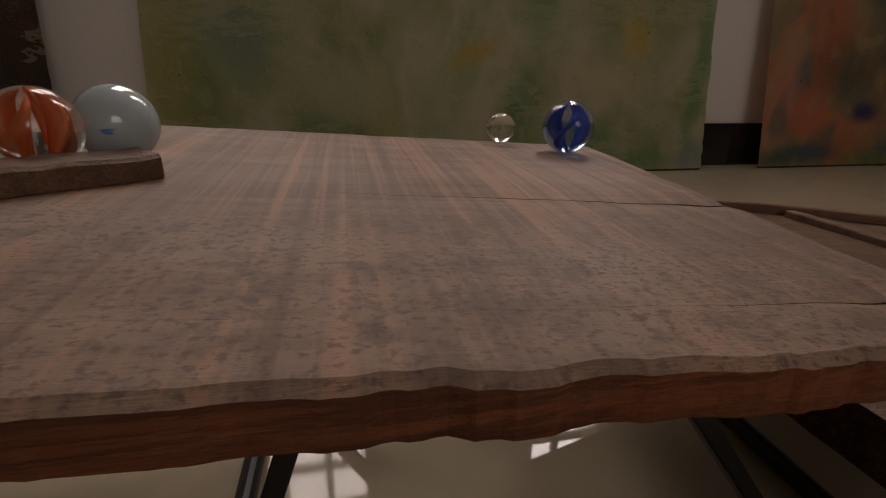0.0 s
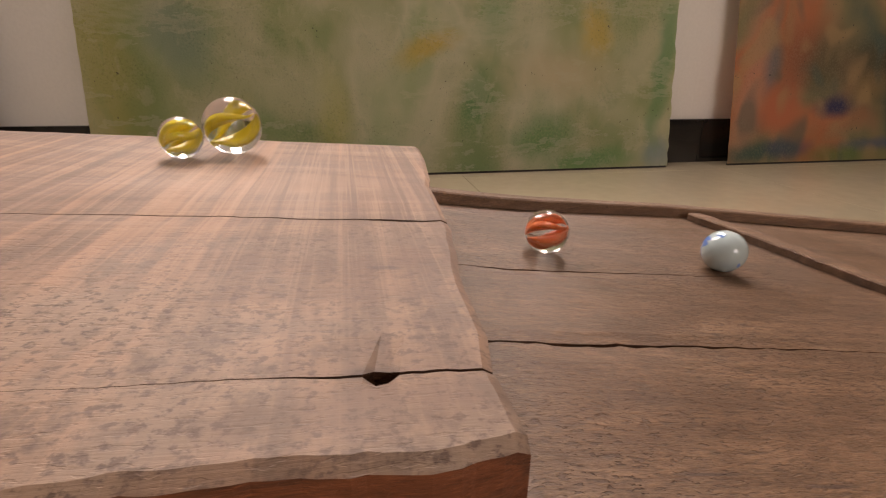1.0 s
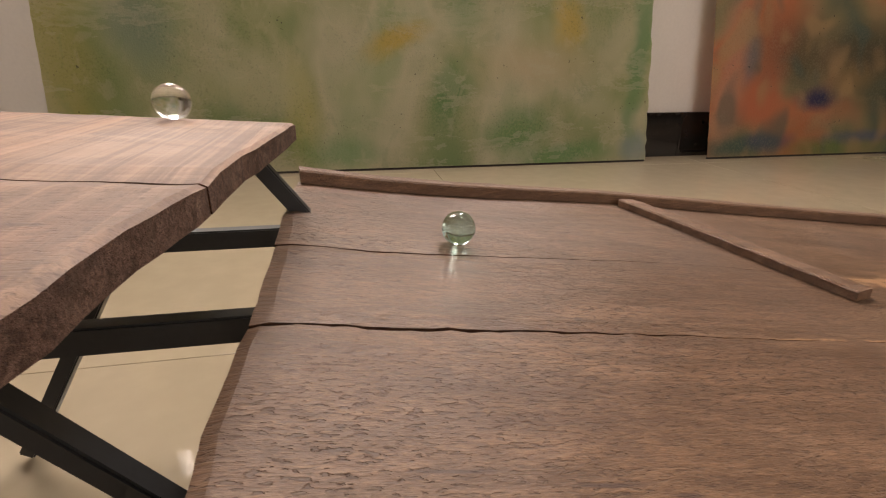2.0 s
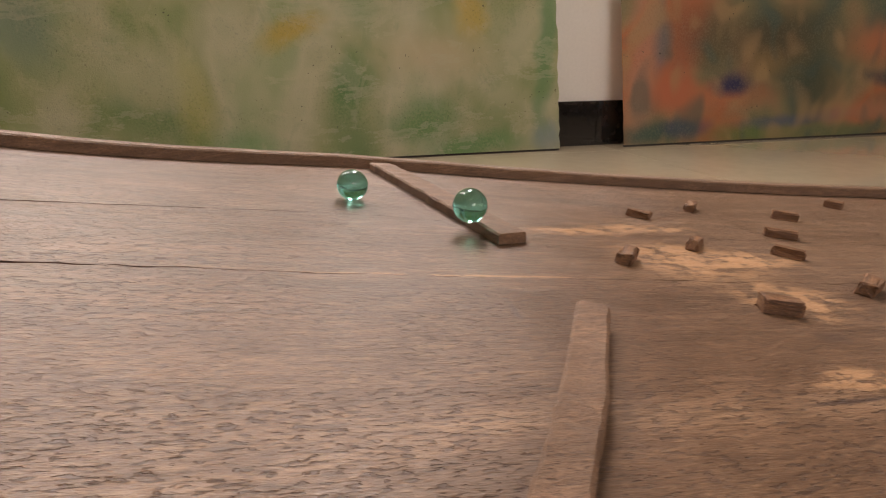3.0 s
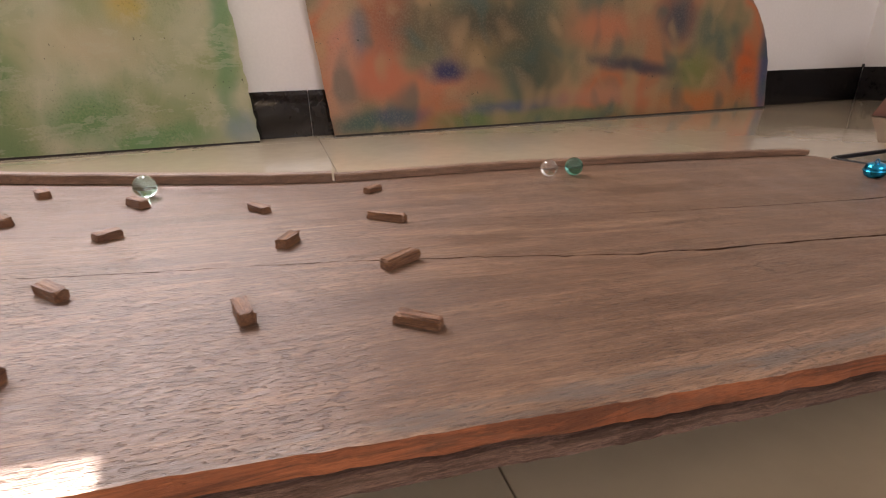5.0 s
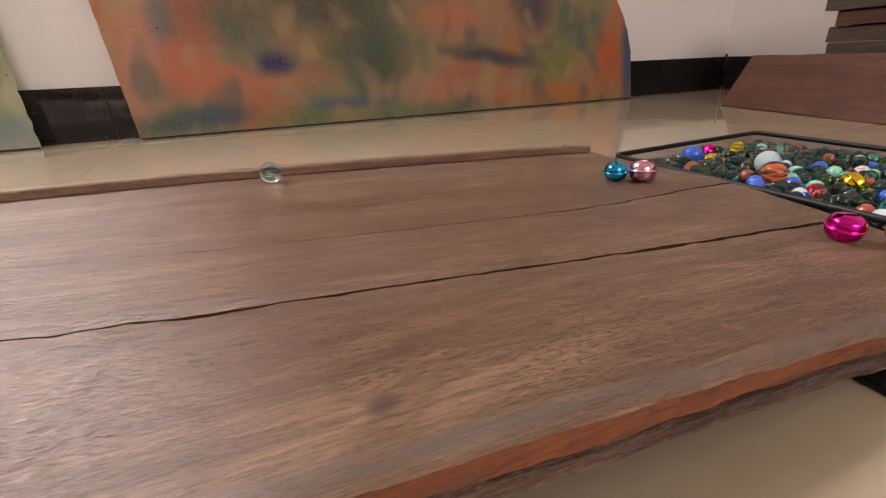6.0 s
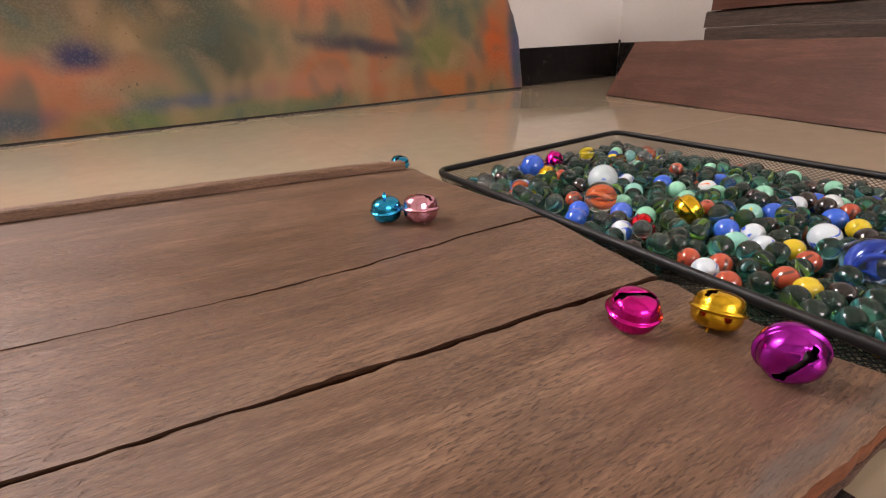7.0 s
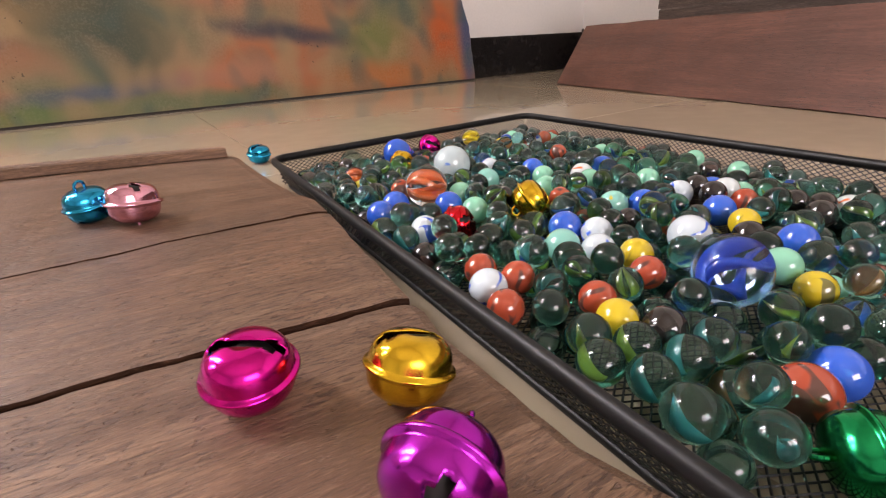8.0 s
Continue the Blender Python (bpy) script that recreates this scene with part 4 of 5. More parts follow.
ROLLING = {
    "orange": marble(0.0112, CLEAR, "large clear glass marble with broad orange swirls", ORANGE, 4, 0.55, 0.14, rings=24),
    "grey": marble(0.0115, GREYMARBLE, "large grey-white opaque glass marble with a blue wisp", rings=24),
    "clear": marble(0.0076, CLEAR, "small colourless clear glass marble", rings=20),
    "blue": marble(0.0124, BLUETINT, "large clear blue-tinted glass marble with blue swirls", BLUE, 3, 1.4, 0.10, rings=24),
    "red": marble(0.0077, CLEAR, "small clear glass marble with orange-red swirls", ORANGE, 3, 1.2, 0.25, rings=20),
    "yellow": marble(0.0111, CLEAR, "large clear glass marble with yellow swirls", YELLOW, 3, 0.9, 0.10, rings=24),
    "lemon": marble(0.0076, CLEAR, "small clear glass marble with yellow swirls", YELLOW, 4, 0.8, 0.20, rings=20),
    "teal_a": marble(0.0083, TEAL, "teal green clear glass marble", rings=24),
    "teal_b": marble(0.0083, TEAL, "teal green clear glass marble", rings=24),
    "clear_b": marble(0.0077, CLEAR, "small nearly colourless clear glass marble", rings=20),
    "pale": marble(0.0080, PALEGREEN, "pale green clear glass marble", rings=20),
}


marble(0.0088, COBALT, "cobalt blue glass marble lying on the floor by a painting", m=pose(-0.150, 1.128, 0.0090))


# ---- jingle bells ----
def jingle_bell(color, r, m, label, group=""):
    """A sheet-metal sphere of two halves with a belt flange, a slit between two holes, and a wire loop."""
    ob = tagged(new("jingle_bell"), label, "jingle bell", group)
    ob.matrix_world = m
    boxy = lambda a: (math.copysign(abs(math.sin(a)) ** 0.66, math.sin(a)), math.copysign(abs(math.cos(a)) ** 0.66, math.cos(a)))
    profile = [(0.0, 1.0)] + [boxy(a) for a in np.radians([10, 20, 30, 40, 50, 60, 70, 79])]
    profile += [(1.0, 0.17), (1.01, 0.09), (1.10, 0.065), (1.125, 0.0), (1.10, -0.065), (1.01, -0.09), (1.0, -0.17)]
    profile += [boxy(a) for a in np.radians([101, 110, 120, 130, 140, 150, 160, 170])] + [(0.0, -1.0)]
    bm = bmesh.new()
    n, rows = 40, []
    for px, pz in profile:
        z = pz * 0.82 * r
        rows.append([bm.verts.new((0, 0, z))] if px == 0 else [bm.verts.new((px * r * math.cos(2 * math.pi * i / n), px * r * math.sin(2 * math.pi * i / n), z)) for i in range(n)])
    for a, b in zip(rows, rows[1:]):
        for i in range(n):
            k = (i + 1) % n
            bm.faces.new([v for v in dict.fromkeys((a[0] if len(a) == 1 else a[i], b[0] if len(b) == 1 else b[i], b[0] if len(b) == 1 else b[k], a[0] if len(a) == 1 else a[k]))])
    slit = 0.115 * r
    for side in (-slit, slit):
        bmesh.ops.bisect_plane(bm, geom=bm.verts[:] + bm.edges[:] + bm.faces[:], plane_co=(0, side, 0), plane_no=(0, 1, 0))
    out = []
    for f in bm.faces:
        c = f.calc_center_median()
        if c.z > 0.53 * r and (abs(c.y) < slit or min((c - Vector((s * 0.58 * r, 0, 0.64 * r))).length for s in (-1, 1)) < 0.20 * r):
            out.append(f)
    bmesh.ops.delete(bm, geom=out, context="FACES")
    bmesh.ops.recalc_face_normals(bm, faces=bm.faces)
    bmesh.ops.solidify(bm, geom=bm.faces[:], thickness=0.0004)
    part("shell", bm, FOIL[color], ob, smooth=True)
    # a black ball fills the shell: the hollow's shade as seen through the slit
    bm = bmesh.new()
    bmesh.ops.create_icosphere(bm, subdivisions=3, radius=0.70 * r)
    part("inside", bm, HOLLOWSHADE, ob, "dark hollow inside", smooth=True)
    bm = bmesh.new()
    ring = [Vector((0.34 * r * math.cos(a), 0, -0.82 * r - 0.10 * r - 0.26 * r * math.sin(a))) for a in np.linspace(-0.5, math.pi + 0.5, 13)]
    for a, b in zip(ring, ring[1:]):
        rod(bm, a, b, 0.065 * r, 8)
    part("loop", bm, FOIL[color], ob)
    return ob


def bell_on_board(color, x, y, r, slit_way, turn, label):
    """A bell on the board, its slit facing along slit_way."""
    m = Matrix.Translation(on_board(x, y, r * (0.84 if abs(slit_way[2]) > 0.8 else 1.08))) @ Vector(slit_way).to_track_quat("Z", "Y").to_matrix().to_4x4() @ pose(0, 0, 0, 0, 0, turn)
    return jingle_bell(color, r, m, label, "bells by the tray")


bell_on_board("cyan", 1.3745, 0.3590, 0.0090, (0.1, 0.05, -1), 60, "cyan metallic jingle bell resting on the board, loop up")
bell_on_board("pink", 1.3912, 0.3460, 0.0104, (0.10, 0.12, 1), -35, "pink metallic jingle bell resting on the board against a cyan one")
bell_on_board("magenta", 1.4070, 0.2040, 0.0098, (-0.03, -0.14, 1.0), -20, "magenta metallic jingle bell resting on the board over a crack")
bell_on_board("gold", 1.4385, 0.1875, 0.0098, (0.34, 0.12, 0.93), 60, "gold metallic jingle bell resting on the board")
bell_on_board("purple", 1.4272, 0.1562, 0.0103, (-0.78, -0.50, -0.12), 60, "purple metallic jingle bell lying on the board")
jingle_bell("cyan", 0.0098, pose(1.4925, 0.572, 0.0083, 10, 0, 30), "small cyan jingle bell on the tiled floor beside the tray")

# ---- the wire tray with its marbles ----
TRAY_A, TRAY_U, TRAY_V = Vector((1.4805, 0.4745, 0.0)), Vector((math.cos(radians(3.2)), math.sin(radians(3.2)), 0)), Vector((0.034, 1.0, 0)).normalized()
TW, TL, TH, TB = 0.266, 0.400, 0.0205, 0.0022
tray = tagged(new("wire_mesh_tray"), "black wire mesh tray standing on the floor, filled with marbles", "tray")
tray.location = TRAY_A


def in_tray(p):
    """Out of the tray's own slightly skewed grid into the tray's space."""
    return TRAY_U * p.x + TRAY_V * p.y + Vector((0, 0, p.z))



def rim_path(inset, z, corner=0.012):
    pts = []
    for cx, cy, a0 in ((TW - corner, -corner, 0), (corner, -corner, 90), (corner, -TL + corner, 180), (TW - corner, -TL + corner, 270)):
        for a in np.radians(np.linspace(a0, a0 + 90, 6)):
            pts.append(in_tray(Vector((cx + (corner - inset) * math.cos(a), cy + (corner - inset) * math.sin(a), z))))
    return pts


def hoop(name, pts, wide, tall):
    """A rounded flat bar bent along a closed path."""
    bm = bmesh.new()
    rings = []
    for k, p in enumerate(pts):
        way = (pts[(k + 1) % len(pts)] - pts[k - 1]).normalized()
        side = Vector((way.y, -way.x, 0))
        ring = []
        for a in np.linspace(0, 2 * math.pi, 10, endpoint=False):
            ring.append(bm.verts.new(p + side * wide * math.cos(a) + Vector((0, 0, tall * math.sin(a)))))
        rings.append(ring)
    for a, b in zip(rings, rings[1:] + rings[:1]):
        for i in range(10):
            bm.faces.new((a[i], a[(i + 1) % 10], b[(i + 1) % 10], b[i]))
    bmesh.ops.recalc_face_normals(bm, faces=bm.faces)
    return part(name, bm, WIRE, tray, smooth=True)


hoop("rim", rim_path(0.0, TH), 0.0023, 0.0030)
hoop("base_ring", rim_path(0.0075, TB, 0.016), 0.0014, 0.0016)


def mesh_panel(name, origin, across, up, wide, high, pitch=0.0027, wire=0.00030):
    """Expanded metal: two families of slanting wires on a rectangle."""
    verts, faces = [], []
    normal = across.cross(up)

    def bar(p, q):
        d = (q - p).normalized()
        s, t = d.cross(normal) * wire, normal * wire
        k = len(verts)
        verts.extend((p - s, p + t, p + s, q - s, q + t, q + s))
        faces.extend(((k, k + 1, k + 4, k + 3), (k + 1, k + 2, k + 5, k + 4), (k + 2, k, k + 3, k + 5)))

    for slope in (0.62, -0.62):
        b = -high if slope > 0 else 0.0
        c = -wide * 0.62 - pitch if slope > 0 else 0.0
        top = high + wide * 0.62
        while c < top:
            # line: v = slope * u + c
            us = sorted(u for u in (0.0, wide, -c / slope, (high - c) / slope) if -1e-9 <= u <= wide + 1e-9 and -1e-9 <= slope * u + c <= high + 1e-9)
            if len(us) >= 2 and us[-1] - us[0] > 1e-4:
                bar(origin + across * us[0] + up * (slope * us[0] + c), origin + across * us[-1] + up * (slope * us[-1] + c))
            c += pitch
    me = bpy.data.meshes.new(name)
    me.from_pydata([tuple(in_tray(v)) for v in verts], [], faces)
    me.materials.append(WIRE)
    o = new(name, me)
    o.parent = tray
    return o


X, Y, Z = Vector((1, 0, 0)), Vector((0, 1, 0)), Vector((0, 0, 1))
IN, LEAN = 0.0075, 0.0075 / (TH - TB)
SLOPE = (TH - TB) * math.sqrt(1 + LEAN * LEAN)
mesh_panel("mesh_side", Vector((IN, -TL + 0.004, TB)), Y, (Z - X * LEAN).normalized(), TL - 0.008, SLOPE)
mesh_panel("mesh_side", Vector((TW - IN, -TL + 0.004, TB)), Y, (Z + X * LEAN).normalized(), TL - 0.008, SLOPE)
mesh_panel("mesh_side", Vector((0.004, -IN, TB)), X, (Z + Y * LEAN).normalized(), TW - 0.008, SLOPE)
mesh_panel("mesh_side", Vector((0.004, -TL + IN, TB)), X, (Z - Y * LEAN).normalized(), TW - 0.008, SLOPE)
mesh_panel("mesh_bottom", Vector((IN, -TL + IN, TB)), X, Y, TW - 2 * IN, TL - 2 * IN, 0.0030, 0.00036)

# marbles whose place stands out, then a loose pile round them
SHOWN = (  # material, vane, radius, label, places (x, y) on top of the pile
    (COBALT, None, 0.0074, "cobalt blue opaque glass marble",
     ((1.493, 0.315), (1.5065, 0.325), (1.527, 0.305), (1.604, 0.379), (1.608, 0.3295), (1.643, 0.303), (1.599, 0.243), (1.659, 0.241), (1.617, 0.214), (1.549, 0.244), (1.604, 0.176), (1.5355, 0.1365))),
    (MINT, None, 0.0068, "mint green opaque glass marble",
     ((1.533, 0.290), (1.543, 0.317), (1.632, 0.379), (1.684, 0.438), (1.601, 0.3125), (1.586, 0.2945), (1.670, 0.304), (1.681, 0.322), (1.638, 0.267), (1.661, 0.285), (1.614, 0.288), (1.662, 0.227), (1.677, 0.218), (1.577, 0.169))),
    (PALEMINT, None, 0.0072, "pale green glass marble with a yellow band", ((1.533, 0.230), (1.590, 0.2495), (1.572, 0.330))),
    (WHITEBLUE, None, 0.0068, "white opaque glass marble with a blue wisp",
     ((1.525, 0.407), (1.501, 0.281), (1.591, 0.352), (1.668, 0.408), (1.628, 0.241), (1.554, 0.232), (1.540, 0.219), (1.488, 0.221))),
    (WHITEORANGE, None, 0.0070, "white opaque glass marble with an orange wisp", ((1.621, 0.300), (1.648, 0.228), (1.674, 0.183))),
    (WHITEBLUE, None, 0.0084, "large white opaque glass marble with a blue wisp", ((1.5765, 0.2035),)),
    (BRICKGLASS, None, 0.0062, "brick red swirled glass marble",
     ((1.576, 0.411), (1.503, 0.391), (1.494, 0.234), (1.500, 0.2205), (1.4835, 0.207), (1.639, 0.214), (1.538, 0.195), (1.510, 0.193), (1.594, 0.149))),
    (BRICKGLASS, None, 0.0078, "large brick red swirled glass marble", ((1.5215, 0.1375),)),
    (LEMON, None, 0.0064, "yellow glass marble with dark lines",
     ((1.510, 0.379), (1.658, 0.421), (1.688, 0.386), (1.548, 0.207), (1.610, 0.199), (1.5745, 0.158), (1.505, 0.181))),
    (BLACKGLASS, None, 0.0064, "black opaque glass marble", ((1.645, 0.242), (1.652, 0.198), (1.644, 0.184), (1.596, 0.190), (1.5115, 0.168), (1.556, 0.296))),
    (BOTTLE, OLIVE, 0.0064, "green glass marble with a yellow vane", ((1.4995, 0.257), (1.541, 0.2555), (1.498, 0.168), (1.487, 0.169), (1.493, 0.180), (1.484, 0.294))),
    (BOTTLE, TURQUOISE, 0.0063, "green glass marble with a turquoise vane", ((1.489, 0.279), (1.518, 0.4255), (1.4905, 0.162), (1.516, 0.161), (1.665, 0.2715), (1.504, 0.1620))),
    (BOTTLE, ORANGE, 0.0068, "green glass marble with an orange vane", ((1.4945, 0.1475), (1.509, 0.1485))),
    (CLEAR, None, 0.0074, "colourless clear glass marble", ((1.541, 0.409), (1.5055, 0.348), (1.491, 0.420), (1.490, 0.388))),
    (COBALT, None, 0.0112, "large cobalt blue opaque glass marble", ((1.5705, 0.4435),)),
)
SPECIAL = [[x, y, 0.0105 + 0.9 * r if r > 0.0077 else 0.0166, r, mat, vane, label] for mat, vane, r, label, places in SHOWN for x, y in places]
for row in SPECIAL:
    if row[1] < 0.16:
        row[2] = TB + 0.0008 + row[3] + (0.004 if row[0] > 1.55 else 0.0)
    elif row[1] > 0.37 or row[0] > 1.655:
        row[2] -= 0.0045
TRAY_BELLS = (("red", 1.5150, 0.2785, 0.0165, 0.0086, (60, 20, 30)), ("gold", 1.5565, 0.2750, 0.0205, 0.0096, (48, -20, 70)), ("gold", 1.5550, 0.4070, 0.0165, 0.0086, (70, 10, 20)),
              ("magenta", 1.6025, 0.4470, 0.0160, 0.0088, (70, 30, 0)), ("green", 1.5085, 0.1215, 0.0122, 0.0092, (80, 30, 40)))
RESTING = {"grey": (1.5605, 0.3510, 0.0246), "orange": (1.5245, 0.3220, 0.0238), "blue": (1.554, 0.175, 0.0200), "clear": (1.662, 0.388, 0.0185), "red": (1.515, 0.398, 0.0150),
           "lemon": (1.640, 0.440, 0.0185), "clear_b": (1.506, 0.432, 0.0150), "teal_a": (1.530, 0.420, 0.0150), "pale": (1.533, 0.447, 0.0160)}
pile = [[x, y, z, r] for x, y, z, r, *_ in SPECIAL] + [[x, y, z, r * 1.1] for _, x, y, z, r, _ in TRAY_BELLS]
pile += [[*p, ROLLING[k].dimensions.x / 2 if ROLLING[k].dimensions.x else 0.0095] for k, p in RESTING.items()]
for row in pile[-len(RESTING):]:
    row[3] = min(max(row[3], 0.0072), 0.0125)

def apart(rows, fixed, rounds=60):
    """Pushes overlapping neighbours apart over the ground until they only touch; the fixed ones stay."""
    for _ in range(rounds):
        moved = False
        for i, a in enumerate(rows):
            for b in rows[i + 1:] + fixed:
                d = Vector((a[0] - b[0], a[1] - b[1], a[2] - b[2]))
                need = a[3] + b[3] - d.length
                if need > 1e-4:
                    flat = Vector((d.x, d.y)).normalized() if abs(d.x) + abs(d.y) > 1e-6 else Vector((1, 0))
                    share = 0.5 if b in rows else 1.0
                    a[0] += flat.x * need * share
                    a[1] += flat.y * need * share
                    if share < 1:
                        b[0] -= flat.x * need * 0.5
                        b[1] -= flat.y * need * 0.5
                    moved = True
        if not moved:
            break


apart(SPECIAL, pile[len(SPECIAL):])
pile[:len(SPECIAL)] = [row[:4] for row in SPECIAL]
for x, y, z, r, mat, vane, label in SPECIAL:
    marble(r, mat, label, vane, blades=1, wide=0.12, far=0.52, group="marbles in the tray", m=pose(x, y, z, 40 * x * 100 % 90, 30, y * 3000 % 360))
for color, x, y, z, r, tilt in TRAY_BELLS:
    jingle_bell(color, r, pose(x, y, z, *tilt), color + " metallic jingle bell lying among the marbles in the tray", "bells in the tray")

KINDS = ((BOTTLE, OLIVE, "green glass marble with a yellow vane", 12), (BOTTLE, TURQUOISE, "green glass marble with a turquoise vane", 14), (BOTTLE, BLUE, "green glass marble with a blue vane", 8),
         (DEEPGREEN, None, "deep green clear glass marble", 20), (BOTTLE, None, "bottle green clear glass marble", 18), (DEEPGREEN, OLIVE, "deep green glass marble with a yellow vane", 8), (DEEPGREEN, TURQUOISE, "deep green glass marble with a turquoise vane", 8),
         (MINT, None, "mint green opaque glass marble", 2), (BRICKGLASS, None, "brick red swirled glass marble", 2), (BLACKGLASS, None, "black opaque glass marble", 5), (BOTTLE, ORANGE, "green glass marble with an orange vane", 3))
BAG = [k for k, row in enumerate(KINDS) for _ in range(row[3])]
rnd = random.Random(77)
balls = np.array(pile)
own = 0
loose = []
for attempt in range(110000):
    u, v = rnd.uniform(0.015, TW - 0.018), rnd.uniform(0.018, TL - 0.040)
    if v > 0.337 + 0.06 * u + 0.006 * math.sin(u * 90):
        continue
    r = rnd.choice((0.0058, 0.0061, 0.0064, 0.0067))
    p = TRAY_A + in_tray(Vector((u, -v, 0)))
    d2 = (balls[:, 0] - p.x) ** 2 + (balls[:, 1] - p.y) ** 2
    reach = (balls[:, 3] + r) ** 2
    near = d2 < reach
    z = TB + 0.0006 + r
    if near.any():
        gap = np.sqrt(reach[near] - d2[near])
        low, high = balls[near, 2] - gap, balls[near, 2] + gap
        for top in sorted([z, *high]):
            if top >= z - 1e-9 and not ((low < top - 1e-6) & (high > top + 1e-6)).any():
                z = top
                break
        else:
            continue
    full = 0.0222 - 0.0120 * max(0.0, 1 - v / 0.10) - 0.0115 * max(0.0, 1 - (TW - u) / 0.06) - 0.0025 * max(0.0, min(1.0, (v - 0.25) / 0.07))
    if z > 0.0107 + (max(full, 0.0107) - 0.0107) * max(0.0, (attempt - 600) / 108000):
        continue
    balls = np.vstack([balls, [p.x, p.y, z, r]])
    loose.append((p.x, p.y, z, r))
stuff = []
loose.sort(key=lambda q: (q[0] - 1.47) * 1.1 + abs(q[1] - 0.24) * 0.55 - (q[2] - 0.01) * 14)
for k, (x, y, z, r) in enumerate(loose):
    mat, vane, label, _ = KINDS[rnd.choice(BAG)]
    if k < 290:
        marble(r, mat, label, vane, rnd.choice((1, 1, 2)), rnd.choice((0.5, 1.0)), rnd.choice((0.10, 0.15)), "marbles in the tray", 10, pose(x, y, z, rnd.uniform(0, 180), rnd.uniform(0, 180), rnd.uniform(0, 360)), rnd.choice((0.36, 0.48)))
    else:
        stuff.append((x, y, z, r))
n = Nodes("mixed_glass", 0.05)
info = n.t.nodes.new("ShaderNodeNewGeometry")
pick = n.ramp(info.outputs["Random Per Island"], (0.0, (0.02, 0.06, 0.05)), (0.35, (0.035, 0.09, 0.075)), (0.60, (0.012, 0.035, 0.03)), (0.86, (0.20, 0.45, 0.33)), (0.90, (0.03, 0.10, 0.42)), (0.95, (0.35, 0.08, 0.04)))
n.t.nodes[-1].color_ramp.interpolation = "CONSTANT"
n.set("Base Color", pick), n.set("Coat Weight", 0.5), n.set("Transmission Weight", 0.35)
if stuff:
    base = bmesh.new()
    bmesh.ops.create_uvsphere(base, u_segments=16, v_segments=9, radius=1.0)
    base.verts.index_update()
    pv, pf = [tuple(v.co) for v in base.verts], [[v.index for v in f.verts] for f in base.faces]
    base.free()
    vs, fs = [], []
    for x, y, z, r in stuff:
        k = len(vs)
        vs += [(x + r * a, y + r * b, z + r * c) for a, b, c in pv]
        fs += [[i + k for i in f] for f in pf]
    me = bpy.data.meshes.new("marble_pile")
    me.from_pydata(vs, [], fs)
    me.polygons.foreach_set("use_smooth", [True] * len(me.polygons))
    me.materials.append(n.mat)
    tagged(new("marble_pile", me), "many mixed green glass marbles lying in the tray", "marbles", kind="stuff")


# ---- what moves ----
def roll(thing, keys, r, spin=1.0):
    """Rows for a rolling marble through (seconds, x, y, z): sampled every tenth, turning as it rolls, but not beyond what a row may turn."""
    times = [k[0] for k in keys]
    rows, turn, last = [], Matrix.Identity(4), None
    steps = sorted({round(i * 0.1, 1) for i in range(81)} | {round(t, 2) for t in times if 0 <= t <= 8})
    for t in steps:
        p = Vector([float(np.interp(t, times, [k[a] for k in keys])) for a in (1, 2, 3)])
        if last is not None:
            d = p - last
            flat = Vector((d.x, d.y, 0))
            if flat.length > 1e-5:
                axis = Vector((0, 0, 1)).cross(flat.normalized())
                turn = Matrix.Rotation(min(flat.length / r, radians(78)) * spin, 4, axis) @ turn
        rows.append((t, Matrix.Translation(p) @ turn))
        last = p
    walk(thing, rows)


def up_keys(rows, r):
    return [(t, x, y, plank_z(x, y) + r + 0.0003) for t, x, y in rows]


def low_keys(rows, r):
    return [(t, x, y, board_z(x, y) + r + 0.0003) for t, x, y in rows]


